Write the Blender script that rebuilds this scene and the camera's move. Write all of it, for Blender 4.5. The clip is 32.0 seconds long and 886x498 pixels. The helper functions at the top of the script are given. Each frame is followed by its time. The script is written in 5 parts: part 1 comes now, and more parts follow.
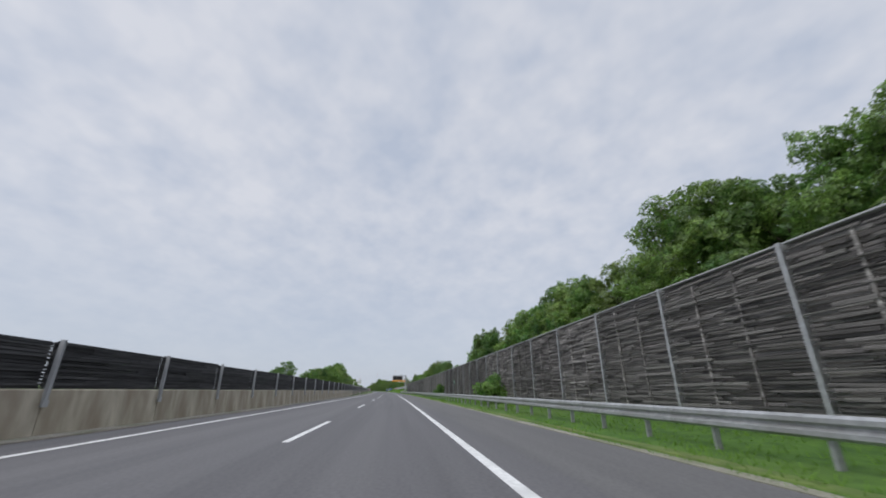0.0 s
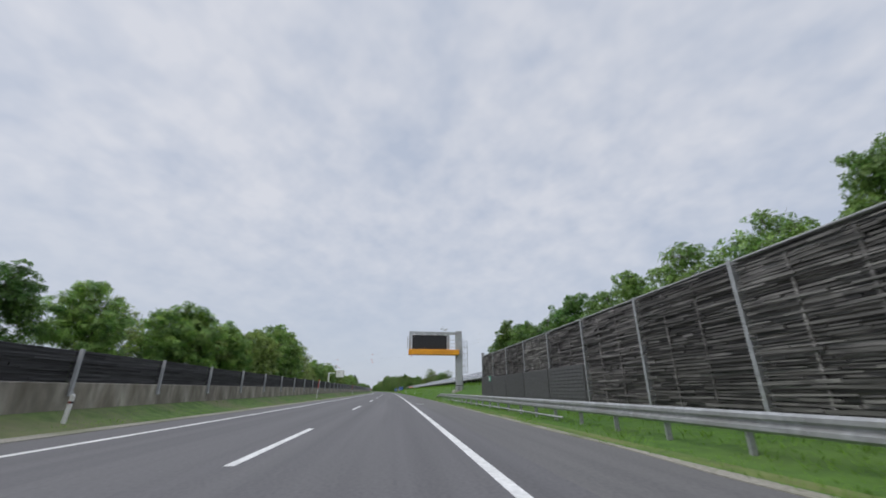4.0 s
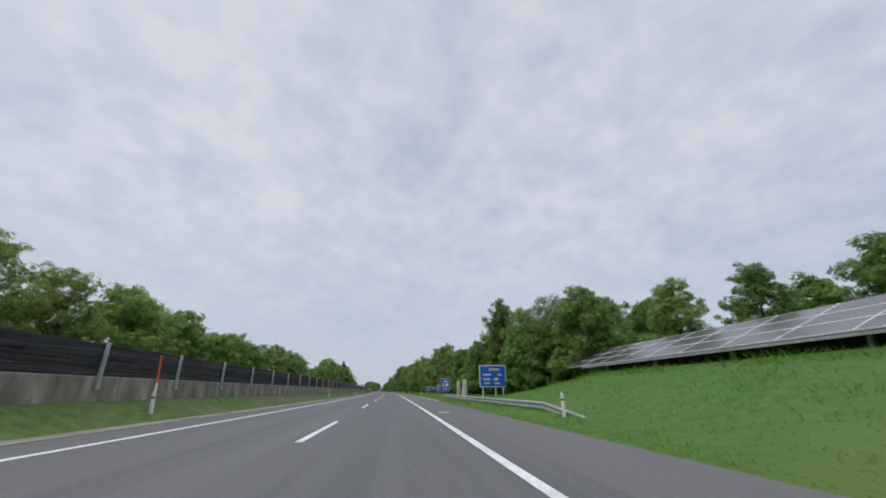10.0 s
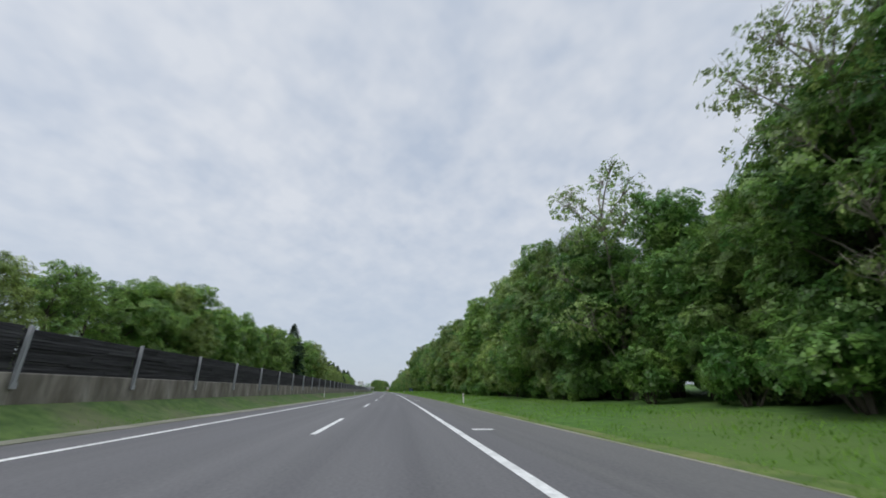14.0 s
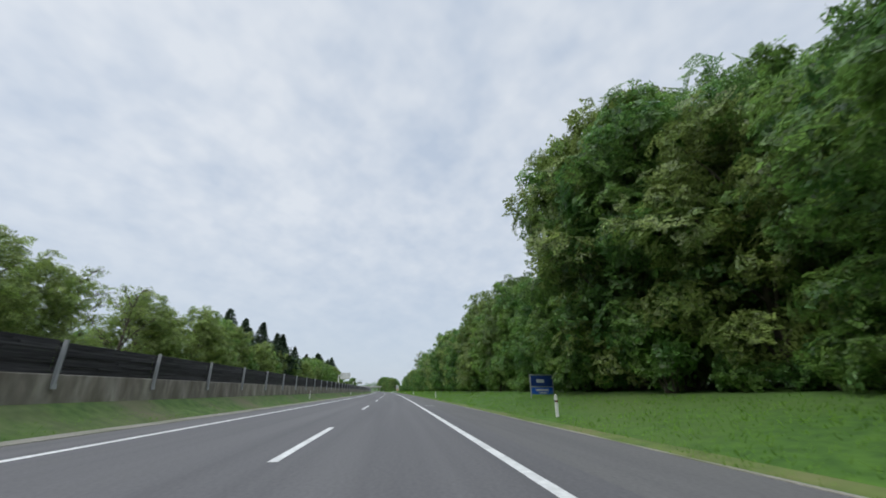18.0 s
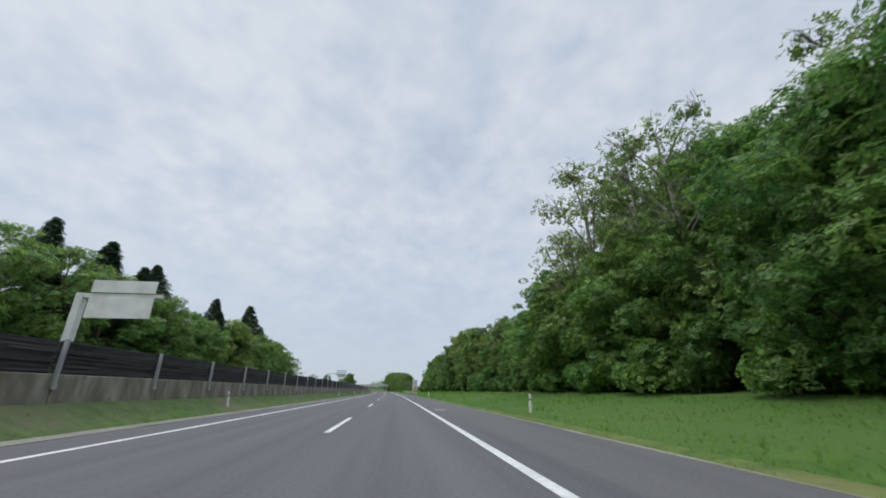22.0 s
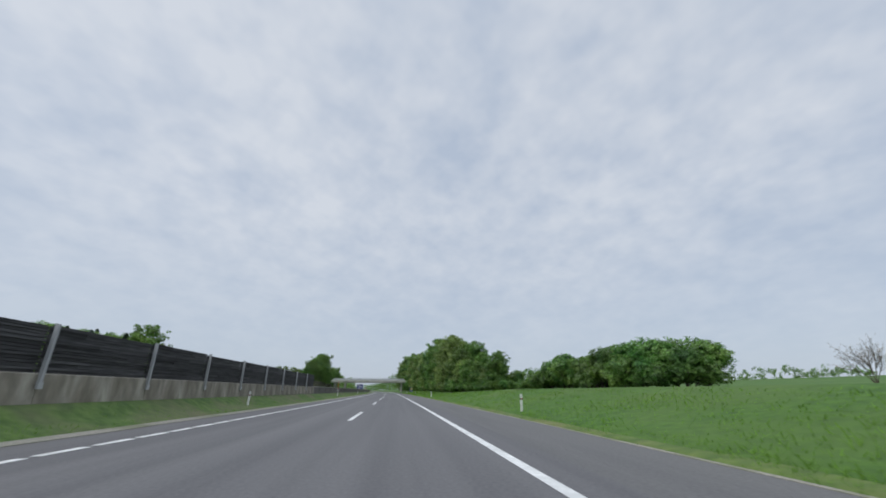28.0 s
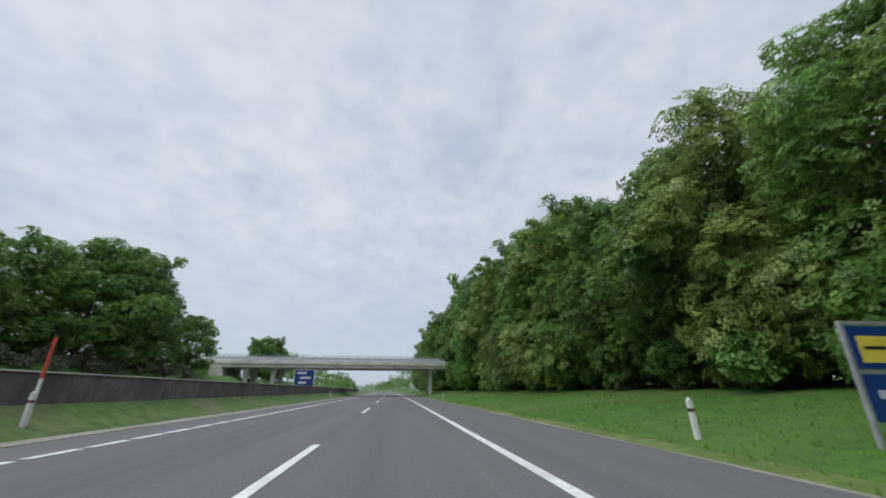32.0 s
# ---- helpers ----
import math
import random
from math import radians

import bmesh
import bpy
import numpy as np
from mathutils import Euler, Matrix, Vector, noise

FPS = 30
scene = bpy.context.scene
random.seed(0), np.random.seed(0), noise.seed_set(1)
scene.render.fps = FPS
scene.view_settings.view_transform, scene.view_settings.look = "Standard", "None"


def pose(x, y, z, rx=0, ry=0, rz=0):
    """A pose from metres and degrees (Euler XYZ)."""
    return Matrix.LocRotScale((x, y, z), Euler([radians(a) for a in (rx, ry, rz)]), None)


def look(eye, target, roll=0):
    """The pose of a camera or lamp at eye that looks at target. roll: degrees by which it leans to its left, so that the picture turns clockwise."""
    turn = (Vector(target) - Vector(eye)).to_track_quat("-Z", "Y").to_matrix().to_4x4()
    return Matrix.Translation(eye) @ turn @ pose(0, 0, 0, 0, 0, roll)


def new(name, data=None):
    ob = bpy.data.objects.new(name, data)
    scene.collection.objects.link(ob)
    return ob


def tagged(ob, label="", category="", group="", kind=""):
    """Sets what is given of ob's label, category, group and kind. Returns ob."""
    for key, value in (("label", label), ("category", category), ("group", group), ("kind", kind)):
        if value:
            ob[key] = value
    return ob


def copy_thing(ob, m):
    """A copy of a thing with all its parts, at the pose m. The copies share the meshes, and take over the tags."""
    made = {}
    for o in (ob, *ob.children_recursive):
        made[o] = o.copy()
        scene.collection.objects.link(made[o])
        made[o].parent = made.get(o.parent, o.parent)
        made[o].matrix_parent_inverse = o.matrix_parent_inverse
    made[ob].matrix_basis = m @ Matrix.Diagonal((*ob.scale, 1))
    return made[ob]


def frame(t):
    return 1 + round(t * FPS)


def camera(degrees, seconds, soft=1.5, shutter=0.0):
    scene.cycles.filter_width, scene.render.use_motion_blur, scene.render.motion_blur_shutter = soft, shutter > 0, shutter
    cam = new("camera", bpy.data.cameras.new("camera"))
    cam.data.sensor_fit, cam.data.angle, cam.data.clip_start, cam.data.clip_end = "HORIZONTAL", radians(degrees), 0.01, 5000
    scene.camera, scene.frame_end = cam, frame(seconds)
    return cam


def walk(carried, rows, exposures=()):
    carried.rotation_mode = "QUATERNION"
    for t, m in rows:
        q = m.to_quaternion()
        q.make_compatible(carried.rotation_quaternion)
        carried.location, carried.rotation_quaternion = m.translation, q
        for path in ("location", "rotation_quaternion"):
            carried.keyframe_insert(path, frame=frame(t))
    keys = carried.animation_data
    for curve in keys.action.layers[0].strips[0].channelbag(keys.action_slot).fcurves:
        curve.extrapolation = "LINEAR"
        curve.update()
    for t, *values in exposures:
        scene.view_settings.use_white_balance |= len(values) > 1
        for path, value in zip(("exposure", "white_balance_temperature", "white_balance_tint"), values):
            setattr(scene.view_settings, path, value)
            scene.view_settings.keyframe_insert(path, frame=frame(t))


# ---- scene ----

from math import sin, cos, pi, hypot

# ---------------------------------------------------------------- camera
R = 5700.0                      # the motorway bends gently to the left
EYE, PITCH, YAW = 1.04, 20.2, 6.6


def P(s, u, z=0.0):
    """Place at station s along the road, u metres right of the lane line."""
    a = s / R
    return Vector((-R + (R + u) * cos(a), (R + u) * sin(a), z))


def M(s, u, z=0.0, turn=0.0):
    """Frame at (s, u, z): local y runs along the road, x to the right."""
    return Matrix.Translation(P(s, u, z)) @ Matrix.Rotation(s / R + radians(turn), 4, "Z")


# seconds, metres gained on 36 m/s, lateral place
DRIVE = [(0, 0, 2.3), (1, 1.6, 2.35), (2, 1.8, 2.42), (3.5, 2.4, 2.38), (5, 3.3, 2.3), (6, 3, 2.05), (7, 2.8, 2.02),
         (8, 2.6, 2.02), (9, 2.8, 2.02), (10, 0.0, 2.02), (11, -0.4, 2.02), (12, 2.0, 2.02), (13, 0.6, 2.02), (14, -1.6, 2.02), (15.5, -0.5, 2.0),
         (17, 1, 1.97), (18, 2.5, 1.93), (19, 3, 1.87), (20, 0.6, 1.87), (21, -1.2, 1.87), (22, -2, 1.9), (23, -0.4, 2.05),
         (24, 2, 2.08), (25, 2.5, 2.05), (26, 0.4, 1.98), (28, -6.4, 1.83), (29, -7.8, 1.81), (30, -8.2, 1.81),
         (31, -10, 1.8), (32, -11.5, 1.75)]
cam = camera(98.0, 32.0, soft=1.8, shutter=0.045)
rows = []
for t, gain, u in DRIVE:
    s = 36.0 * t + gain
    p = P(s, u, EYE)
    rows.append((t, pose(p.x, p.y, p.z, 90 + PITCH, 0, math.degrees(s / R) - YAW)))
walk(cam, rows, [(0, -0.02, 6480, 9.5), (11, -0.02, 6450, 8.5), (14, 0.04, 6420, 6.8), (16.5, 0.14, 6380, 5.5), (18, 0.13, 6380, 5.5), (20, 0.09, 6360, 5.5),
                 (22, 0.07, 6360, 5.5), (25, 0.0, 6350, 5.5), (28, -0.04, 6320, 6.5), (30, 0.0, 6320, 6.2), (32, 0.06, 6350, 5.8)])


# ---------------------------------------------------------------- sky and light
world = bpy.data.worlds.new("overcast_sky")
scene.world = world
world.use_nodes = True
wn, wl = world.node_tree.nodes, world.node_tree.links
wn.clear()
w_out = wn.new("ShaderNodeOutputWorld")
w_bg = wn.new("ShaderNodeBackground")
w_sky = wn.new("ShaderNodeTexSky")
w_sky.sky_type = "NISHITA"
w_sky.sun_disc = False
w_sky.sun_elevation, w_sky.sun_rotation = radians(53), radians(-120)
w_co = wn.new("ShaderNodeTexCoord")


def wmath(op, a, b=None):
    n = wn.new("ShaderNodeMath")
    n.operation = op
    for i, v in enumerate((a, b)):
        if v is None:
            continue
        if isinstance(v, (int, float)):
            n.inputs[i].default_value = v
        else:
            wl.new(v, n.inputs[i])
    return n.outputs[0]


# the cloud layer lies flat overhead: project the direction on a plane
w_sep = wn.new("ShaderNodeSeparateXYZ")
wl.new(w_co.outputs["Generated"], w_sep.inputs[0])
w_h = wmath("ADD", wmath("MAXIMUM", w_sep.outputs[2], 0.0), 0.34)
w_vec = wn.new("ShaderNodeCombineXYZ")
wl.new(wmath("DIVIDE", w_sep.outputs[0], w_h), w_vec.inputs[0])
wl.new(wmath("DIVIDE", w_sep.outputs[1], w_h), w_vec.inputs[1])


def cloud(scale, detail, rough, stretch, turn, distort=0.6):
    m = wn.new("ShaderNodeMapping")
    m.inputs["Scale"].default_value = stretch
    m.inputs["Rotation"].default_value = (0, 0, radians(turn))
    wl.new(w_vec.outputs[0], m.inputs[0])
    n = wn.new("ShaderNodeTexNoise")
    n.inputs["Scale"].default_value, n.inputs["Detail"].default_value = scale, detail
    n.inputs["Roughness"].default_value, n.inputs["Distortion"].default_value = rough, distort
    wl.new(m.outputs[0], n.inputs[0])
    return n.outputs[0]


big = cloud(1.3, 3, 0.5, (1, 0.7, 1), 24, 0.4)
mid = cloud(5.5, 3, 0.5, (1.0, 0.85, 1), -35, 0.2)
fine = cloud(14.0, 2, 0.5, (1.0, 0.9, 1), 40, 0.1)
cover = wmath("ADD", wmath("ADD", wmath("MULTIPLY", big, 0.46), wmath("MULTIPLY", mid, 0.32)), wmath("MULTIPLY", fine, 0.22))
w_ramp = wn.new("ShaderNodeValToRGB")
wl.new(cover, w_ramp.inputs[0])
e = w_ramp.color_ramp.elements
e[0].position, e[0].color = 0.38, (0.455, 0.505, 0.61, 1)
e[1].position, e[1].color = 0.60, (0.655, 0.668, 0.722, 1)
# the veil thins into grey towards the horizon
w_hz = wn.new("ShaderNodeMapRange")
w_hz.inputs["From Min"].default_value, w_hz.inputs["From Max"].default_value = 0.0, 0.42
wl.new(w_sep.outputs[2], w_hz.inputs[0])
w_mix = wn.new("ShaderNodeMixRGB")
wl.new(w_hz.outputs[0], w_mix.inputs[0])
w_mix.inputs[1].default_value = (0.47, 0.515, 0.605, 1)
wl.new(w_ramp.outputs[0], w_mix.inputs[2])
w_add = wn.new("ShaderNodeMixRGB")
w_add.blend_type = "ADD"
w_add.inputs[0].default_value = 0.012
wl.new(w_mix.outputs[0], w_add.inputs[1])
wl.new(w_sky.outputs[0], w_add.inputs[2])
wl.new(w_add.outputs[0], w_bg.inputs[0])
# an overcast sky is brightest overhead
w_zen = wn.new("ShaderNodeMapRange")
w_zen.inputs["From Min"].default_value, w_zen.inputs["From Max"].default_value = 0.80, 1.0
w_zen.inputs["To Min"].default_value, w_zen.inputs["To Max"].default_value = 1.0, 3.0
wl.new(w_sep.outputs[2], w_zen.inputs[0])
wl.new(w_zen.outputs[0], w_bg.inputs[1])
wl.new(w_bg.outputs[0], w_out.inputs[0])

sun = new("sun", bpy.data.lights.new("sun", "SUN"))
sun.data.energy, sun.data.angle, sun.data.color = 1.5, radians(35), (1.0, 0.97, 0.92)
sun.matrix_world = look((-60, -35, 92), (0, 0, 0))

# ---------------------------------------------------------------- materials


def rgb(c):
    return (c[0], c[1], c[2], 1.0)


def material(name, low, high, scale=4.0, rough=0.8, metal=0.0, bump=0.0, stain=None, stain_scale=0.3, vary=0.0, island=0.0,
             stretch=(1, 1, 1), detail=6.0, through_light=0.0, holes=0.0, along=False, leaf_scale=14.0, grit=0.0):
    """A surface with grain between two colours, wider stains, and a lightness that differs from piece to piece."""
    m = bpy.data.materials.new(name)
    m.use_nodes = True
    nt = m.node_tree
    nd, lk = nt.nodes, nt.links
    bs = nd["Principled BSDF"]
    co = nd.new("ShaderNodeTexCoord")
    mp = nd.new("ShaderNodeMapping")
    mp.inputs["Scale"].default_value = stretch
    if along:
        at = nd.new("ShaderNodeAttribute")
        at.attribute_name = "across_along"
        lk.new(at.outputs["Vector"], mp.inputs[0])
    else:
        lk.new(co.outputs["Object"], mp.inputs[0])
    n1 = nd.new("ShaderNodeTexNoise")
    n1.inputs["Scale"].default_value, n1.inputs["Detail"].default_value = scale, detail
    lk.new(mp.outputs[0], n1.inputs[0])
    rp = nd.new("ShaderNodeValToRGB")
    rp.color_ramp.elements[0].position, rp.color_ramp.elements[0].color = 0.3, rgb(low)
    rp.color_ramp.elements[1].position, rp.color_ramp.elements[1].color = 0.7, rgb(high)
    lk.new(n1.outputs[0], rp.inputs[0])
    col = rp.outputs[0]
    if stain:
        n2 = nd.new("ShaderNodeTexNoise")
        n2.inputs["Scale"].default_value, n2.inputs["Detail"].default_value = stain_scale, 4
        lk.new(mp.outputs[0], n2.inputs[0])
        r2 = nd.new("ShaderNodeMapRange")
        r2.inputs["From Min"].default_value, r2.inputs["From Max"].default_value = 0.45, 0.7
        lk.new(n2.outputs[0], r2.inputs[0])
        mx = nd.new("ShaderNodeMixRGB")
        lk.new(r2.outputs[0], mx.inputs[0])
        lk.new(col, mx.inputs[1])
        mx.inputs[2].default_value = rgb(stain)
        col = mx.outputs[0]
    if grit:
        # fine stones in the surface
        n4 = nd.new("ShaderNodeTexNoise")
        n4.inputs["Scale"].default_value, n4.inputs["Detail"].default_value = 17.0, 5.0
        lk.new(co.outputs["Object"], n4.inputs[0])
        g4 = nd.new("ShaderNodeMapRange")
        g4.inputs["From Min"].default_value, g4.inputs["From Max"].default_value = 0.3, 0.7
        g4.inputs["To Min"].default_value, g4.inputs["To Max"].default_value = 1 - grit, 1 + grit
        lk.new(n4.outputs[0], g4.inputs[0])
        gh = nd.new("ShaderNodeHueSaturation")
        lk.new(g4.outputs[0], gh.inputs["Value"])
        lk.new(col, gh.inputs["Color"])
        col = gh.outputs[0]
    if vary or island:
        hs = nd.new("ShaderNodeHueSaturation")
        src = []
        if vary:
            oi = nd.new("ShaderNodeObjectInfo")
            src.append((oi.outputs["Random"], vary))
        if island:
            ge = nd.new("ShaderNodeNewGeometry")
            src.append((ge.outputs["Random Per Island"], island))
        val = None
        for o, amount in src:
            mr = nd.new("ShaderNodeMapRange")
            mr.inputs["To Min"].default_value, mr.inputs["To Max"].default_value = 1 - amount, 1 + amount
            lk.new(o, mr.inputs[0])
            if val is None:
                val = mr.outputs[0]
            else:
                mu = nd.new("ShaderNodeMath")
                mu.operation = "MULTIPLY"
                lk.new(val, mu.inputs[0])
                lk.new(mr.outputs[0], mu.inputs[1])
                val = mu.outputs[0]
        lk.new(val, hs.inputs["Value"])
        if vary:
            hm = nd.new("ShaderNodeMapRange")
            hm.inputs["To Min"].default_value, hm.inputs["To Max"].default_value = 0.5 - vary * 0.035, 0.5 + vary * 0.06
            wn1 = nd.new("ShaderNodeTexWhiteNoise")
            wn1.noise_dimensions = "1D"
            lk.new(oi.outputs["Random"], wn1.inputs["W"])
            lk.new(wn1.outputs["Value"], hm.inputs[0])
            lk.new(hm.outputs[0], hs.inputs["Hue"])
        lk.new(col, hs.inputs["Color"])
        col = hs.outputs[0]
    lk.new(col, bs.inputs["Base Color"])
    bs.inputs["Roughness"].default_value, bs.inputs["Metallic"].default_value = rough, metal
    if bump:
        bp = nd.new("ShaderNodeBump")
        bp.inputs["Strength"].default_value, bp.inputs["Distance"].default_value = bump, 0.02
        lk.new(n1.outputs[0], bp.inputs["Height"])
        lk.new(bp.outputs[0], bs.inputs["Normal"])
    if through_light:
        tr = nd.new("ShaderNodeBsdfTranslucent")
        lk.new(col, tr.inputs[0])
        ms = nd.new("ShaderNodeMixShader")
        ms.inputs[0].default_value = through_light
        lk.new(bs.outputs[0], ms.inputs[1])
        lk.new(tr.outputs[0], ms.inputs[2])
        lk.new(ms.outputs[0], nd["Material Output"].inputs[0])
        bs.inputs["Specular IOR Level"].default_value = 0.45
        if holes:
            # single leaves: cells of a spray, each with its own tilt and lightness, with gaps between them
            lm = nd.new("ShaderNodeMapping")
            lm.inputs["Scale"].default_value = (1.0, 1.0, 0.75)
            lk.new(co.outputs["Object"], lm.inputs[0])
            vo = nd.new("ShaderNodeTexVoronoi")
            vo.inputs["Scale"].default_value = leaf_scale
            lk.new(lm.outputs[0], vo.inputs["Vector"])
            tone = nd.new("ShaderNodeMapRange")
            tone.inputs["To Min"].default_value, tone.inputs["To Max"].default_value = 0.55, 1.5
            rgb_split = nd.new("ShaderNodeSeparateColor")
            lk.new(vo.outputs["Color"], rgb_split.inputs[0])
            lk.new(rgb_split.outputs[0], tone.inputs[0])
            lh = nd.new("ShaderNodeHueSaturation")
            lk.new(tone.outputs[0], lh.inputs["Value"])
            lk.new(col, lh.inputs["Color"])
            lk.new(lh.outputs[0], bs.inputs["Base Color"])
            lk.new(lh.outputs[0], tr.inputs[0])
            gn = nd.new("ShaderNodeNewGeometry")
            tilt = nd.new("ShaderNodeVectorMath")
            tilt.operation = "SUBTRACT"
            lk.new(vo.outputs["Color"], tilt.inputs[0])
            tilt.inputs[1].default_value = (0.5, 0.5, 0.5)
            add = nd.new("ShaderNodeVectorMath")
            add.operation = "MULTIPLY_ADD"
            lk.new(tilt.outputs[0], add.inputs[0])
            add.inputs[1].default_value = (0.9, 0.9, 0.9)
            lk.new(gn.outputs["Normal"], add.inputs[2])
            norm = nd.new("ShaderNodeVectorMath")
            norm.operation = "NORMALIZE"
            lk.new(add.outputs[0], norm.inputs[0])
            lk.new(norm.outputs[0], bs.inputs["Normal"])
            gt = nd.new("ShaderNodeMath")
            gt.operation = "GREATER_THAN"
            gt.inputs[1].default_value = holes
            lk.new(vo.outputs["Distance"], gt.inputs[0])
            tp = nd.new("ShaderNodeBsdfTransparent")
            m2 = nd.new("ShaderNodeMixShader")
            lk.new(gt.outputs[0], m2.inputs[0])
            lk.new(ms.outputs[0], m2.inputs[1])
            lk.new(tp.outputs[0], m2.inputs[2])
            lk.new(m2.outputs[0], nd["Material Output"].inputs[0])
    return m


ASPHALT = material("asphalt", (0.092, 0.090, 0.094), (0.116, 0.113, 0.118), 2.2, 0.82, bump=0.1, stain=(0.132, 0.129, 0.132), stain_scale=0.9,
                   stretch=(1, 0.02, 1), along=True, detail=3, grit=0.17)
SHOULDER = material("shoulder_asphalt", (0.104, 0.102, 0.103), (0.130, 0.127, 0.126), 2.5, 0.88, bump=0.1, stain=(0.132, 0.129, 0.126), stain_scale=0.5,
                    stretch=(1, 0.05, 1), along=True, detail=4, grit=0.18)
PAINT = material("road_paint", (0.56, 0.56, 0.55), (0.84, 0.84, 0.83), 9, 0.6, bump=0.15, stain=(0.55, 0.55, 0.54), stain_scale=1.2)
GRASS = material("grass", (0.031, 0.086, 0.009), (0.076, 0.164, 0.017), 3.4, 0.95, bump=0.9, stain=(0.082, 0.140, 0.026), stain_scale=0.16, detail=12, stretch=(1, 0.8, 1))
BLADE = material("grass_blades", (0.105, 0.215, 0.024), (0.185, 0.335, 0.046), 1.2, 0.9, island=0.2, through_light=0.5)
DRY = material("dry_verge_grass", (0.046, 0.098, 0.018), (0.122, 0.190, 0.045), 2.6, 0.95, bump=0.8, stain=(0.150, 0.145, 0.080), stain_scale=0.3, detail=11)
EDGE = material("mown_verge_grass", (0.055, 0.105, 0.018), (0.130, 0.180, 0.042), 2.2, 0.95, bump=0.6, stain=(0.165, 0.17, 0.065), stain_scale=0.4, detail=9)
GRAVEL = material("gravel_strip", (0.19, 0.18, 0.15), (0.36, 0.34, 0.29), 14, 0.95, bump=0.6, stain=(0.16, 0.17, 0.10), stain_scale=0.5)
CONCRETE = material("weathered_concrete", (0.19, 0.175, 0.145), (0.40, 0.37, 0.31), 3.2, 0.9, bump=0.4, stain=(0.14, 0.12, 0.09), stain_scale=0.9,
                    vary=0.12, stretch=(1, 1, 0.45))
PALE = material("pale_concrete", (0.40, 0.385, 0.335), (0.53, 0.51, 0.45), 2.2, 0.9, bump=0.2, stain=(0.32, 0.30, 0.26), stain_scale=0.5,
                stretch=(1, 1, 0.4))
SCREEN = material("dark_timber_screen", (0.026, 0.026, 0.028), (0.075, 0.074, 0.075), 5, 0.85, bump=0.3, island=0.45, vary=0.15,
                  stretch=(1, 0.2, 3))
TIMBER = material("grey_weathered_timber", (0.062, 0.058, 0.057), (0.245, 0.232, 0.222), 5, 0.88, bump=0.5, island=0.5, vary=0.5,
                  stretch=(1, 0.3, 3), stain=(0.06, 0.056, 0.053), stain_scale=1.6)
STEEL = material("galvanised_steel", (0.30, 0.31, 0.32), (0.46, 0.47, 0.48), 7, 0.5, metal=0.35, bump=0.05, stain=(0.28, 0.28, 0.27), stain_scale=0.8)
GREY_PAINT = material("grey_painted_steel", (0.36, 0.37, 0.38), (0.44, 0.45, 0.46), 2.2, 0.5, bump=0.03, stain=(0.31, 0.31, 0.31), stain_scale=0.5)
WHITE = material("white_plastic", (0.68, 0.68, 0.66), (0.80, 0.80, 0.78), 6, 0.5, stain=(0.55, 0.55, 0.50), stain_scale=2.5)
CREAM = material("sign_backs", (0.70, 0.70, 0.66), (0.82, 0.82, 0.77), 1.5, 0.55, stain=(0.60, 0.60, 0.55), stain_scale=0.8)
RED = material("red_reflector", (0.45, 0.05, 0.03), (0.58, 0.08, 0.05), 6, 0.5)
ORANGE = material("orange_enamel", (0.82, 0.32, 0.012), (0.92, 0.40, 0.018), 2, 0.4, stain=(0.74, 0.30, 0.02), stain_scale=0.7)
SIGNAL = material("signal_orange", (0.85, 0.17, 0.02), (0.95, 0.24, 0.03), 3, 0.5)
AMBER = material("amber_sheet", (0.78, 0.36, 0.01), (0.88, 0.44, 0.02), 3, 0.5)
BLACK = material("matt_black", (0.010, 0.010, 0.012), (0.024, 0.024, 0.027), 5, 0.55)
BLUE = material("blue_sign_sheet", (0.012, 0.085, 0.46), (0.02, 0.12, 0.56), 2.5, 0.4)
NAVY = material("dark_blue_sheet", (0.01, 0.035, 0.17), (0.015, 0.05, 0.24), 2.5, 0.4)
GREEN = material("green_sign_sheet", (0.01, 0.27, 0.16), (0.02, 0.36, 0.22), 2.5, 0.4)
YELLOW = material("yellow_sheet", (0.72, 0.55, 0.06), (0.82, 0.65, 0.10), 4, 0.5)
SILVER = material("grey_sign_sheet", (0.50, 0.52, 0.54), (0.60, 0.62, 0.64), 2, 0.5)
PANEL = material("solar_glass", (0.055, 0.055, 0.062), (0.085, 0.083, 0.09), 0.8, 0.22, vary=0.12, stain=(0.10, 0.098, 0.10), stain_scale=0.5)
ALLOY = material("aluminium_frame", (0.60, 0.60, 0.61), (0.72, 0.72, 0.73), 6, 0.55)
BARK = material("bark", (0.055, 0.045, 0.035), (0.13, 0.11, 0.085), 7, 0.95, bump=0.6, stretch=(1, 1, 0.25), vary=0.25)
LEAF = material("broad_leaves", (0.082, 0.192, 0.050), (0.212, 0.325, 0.072), 0.8, 0.42, vary=0.24, island=0.3, through_light=0.5, holes=0.56)
PALE_LEAF = material("young_leaves", (0.120, 0.200, 0.050), (0.245, 0.315, 0.088), 0.7, 0.42, vary=0.3, island=0.3, through_light=0.45, holes=0.54, leaf_scale=15.0)
NEEDLE = material("conifer_needles", (0.032, 0.060, 0.034), (0.070, 0.112, 0.058), 0.8, 0.8, vary=0.3, island=0.4, through_light=0.2, holes=0.60, leaf_scale=14.0)
TWIG = material("pale_twigs", (0.15, 0.135, 0.11), (0.28, 0.25, 0.21), 7, 0.95, bump=0.4, stretch=(1, 1, 0.25), vary=0.2)

# ---------------------------------------------------------------- mesh helpers


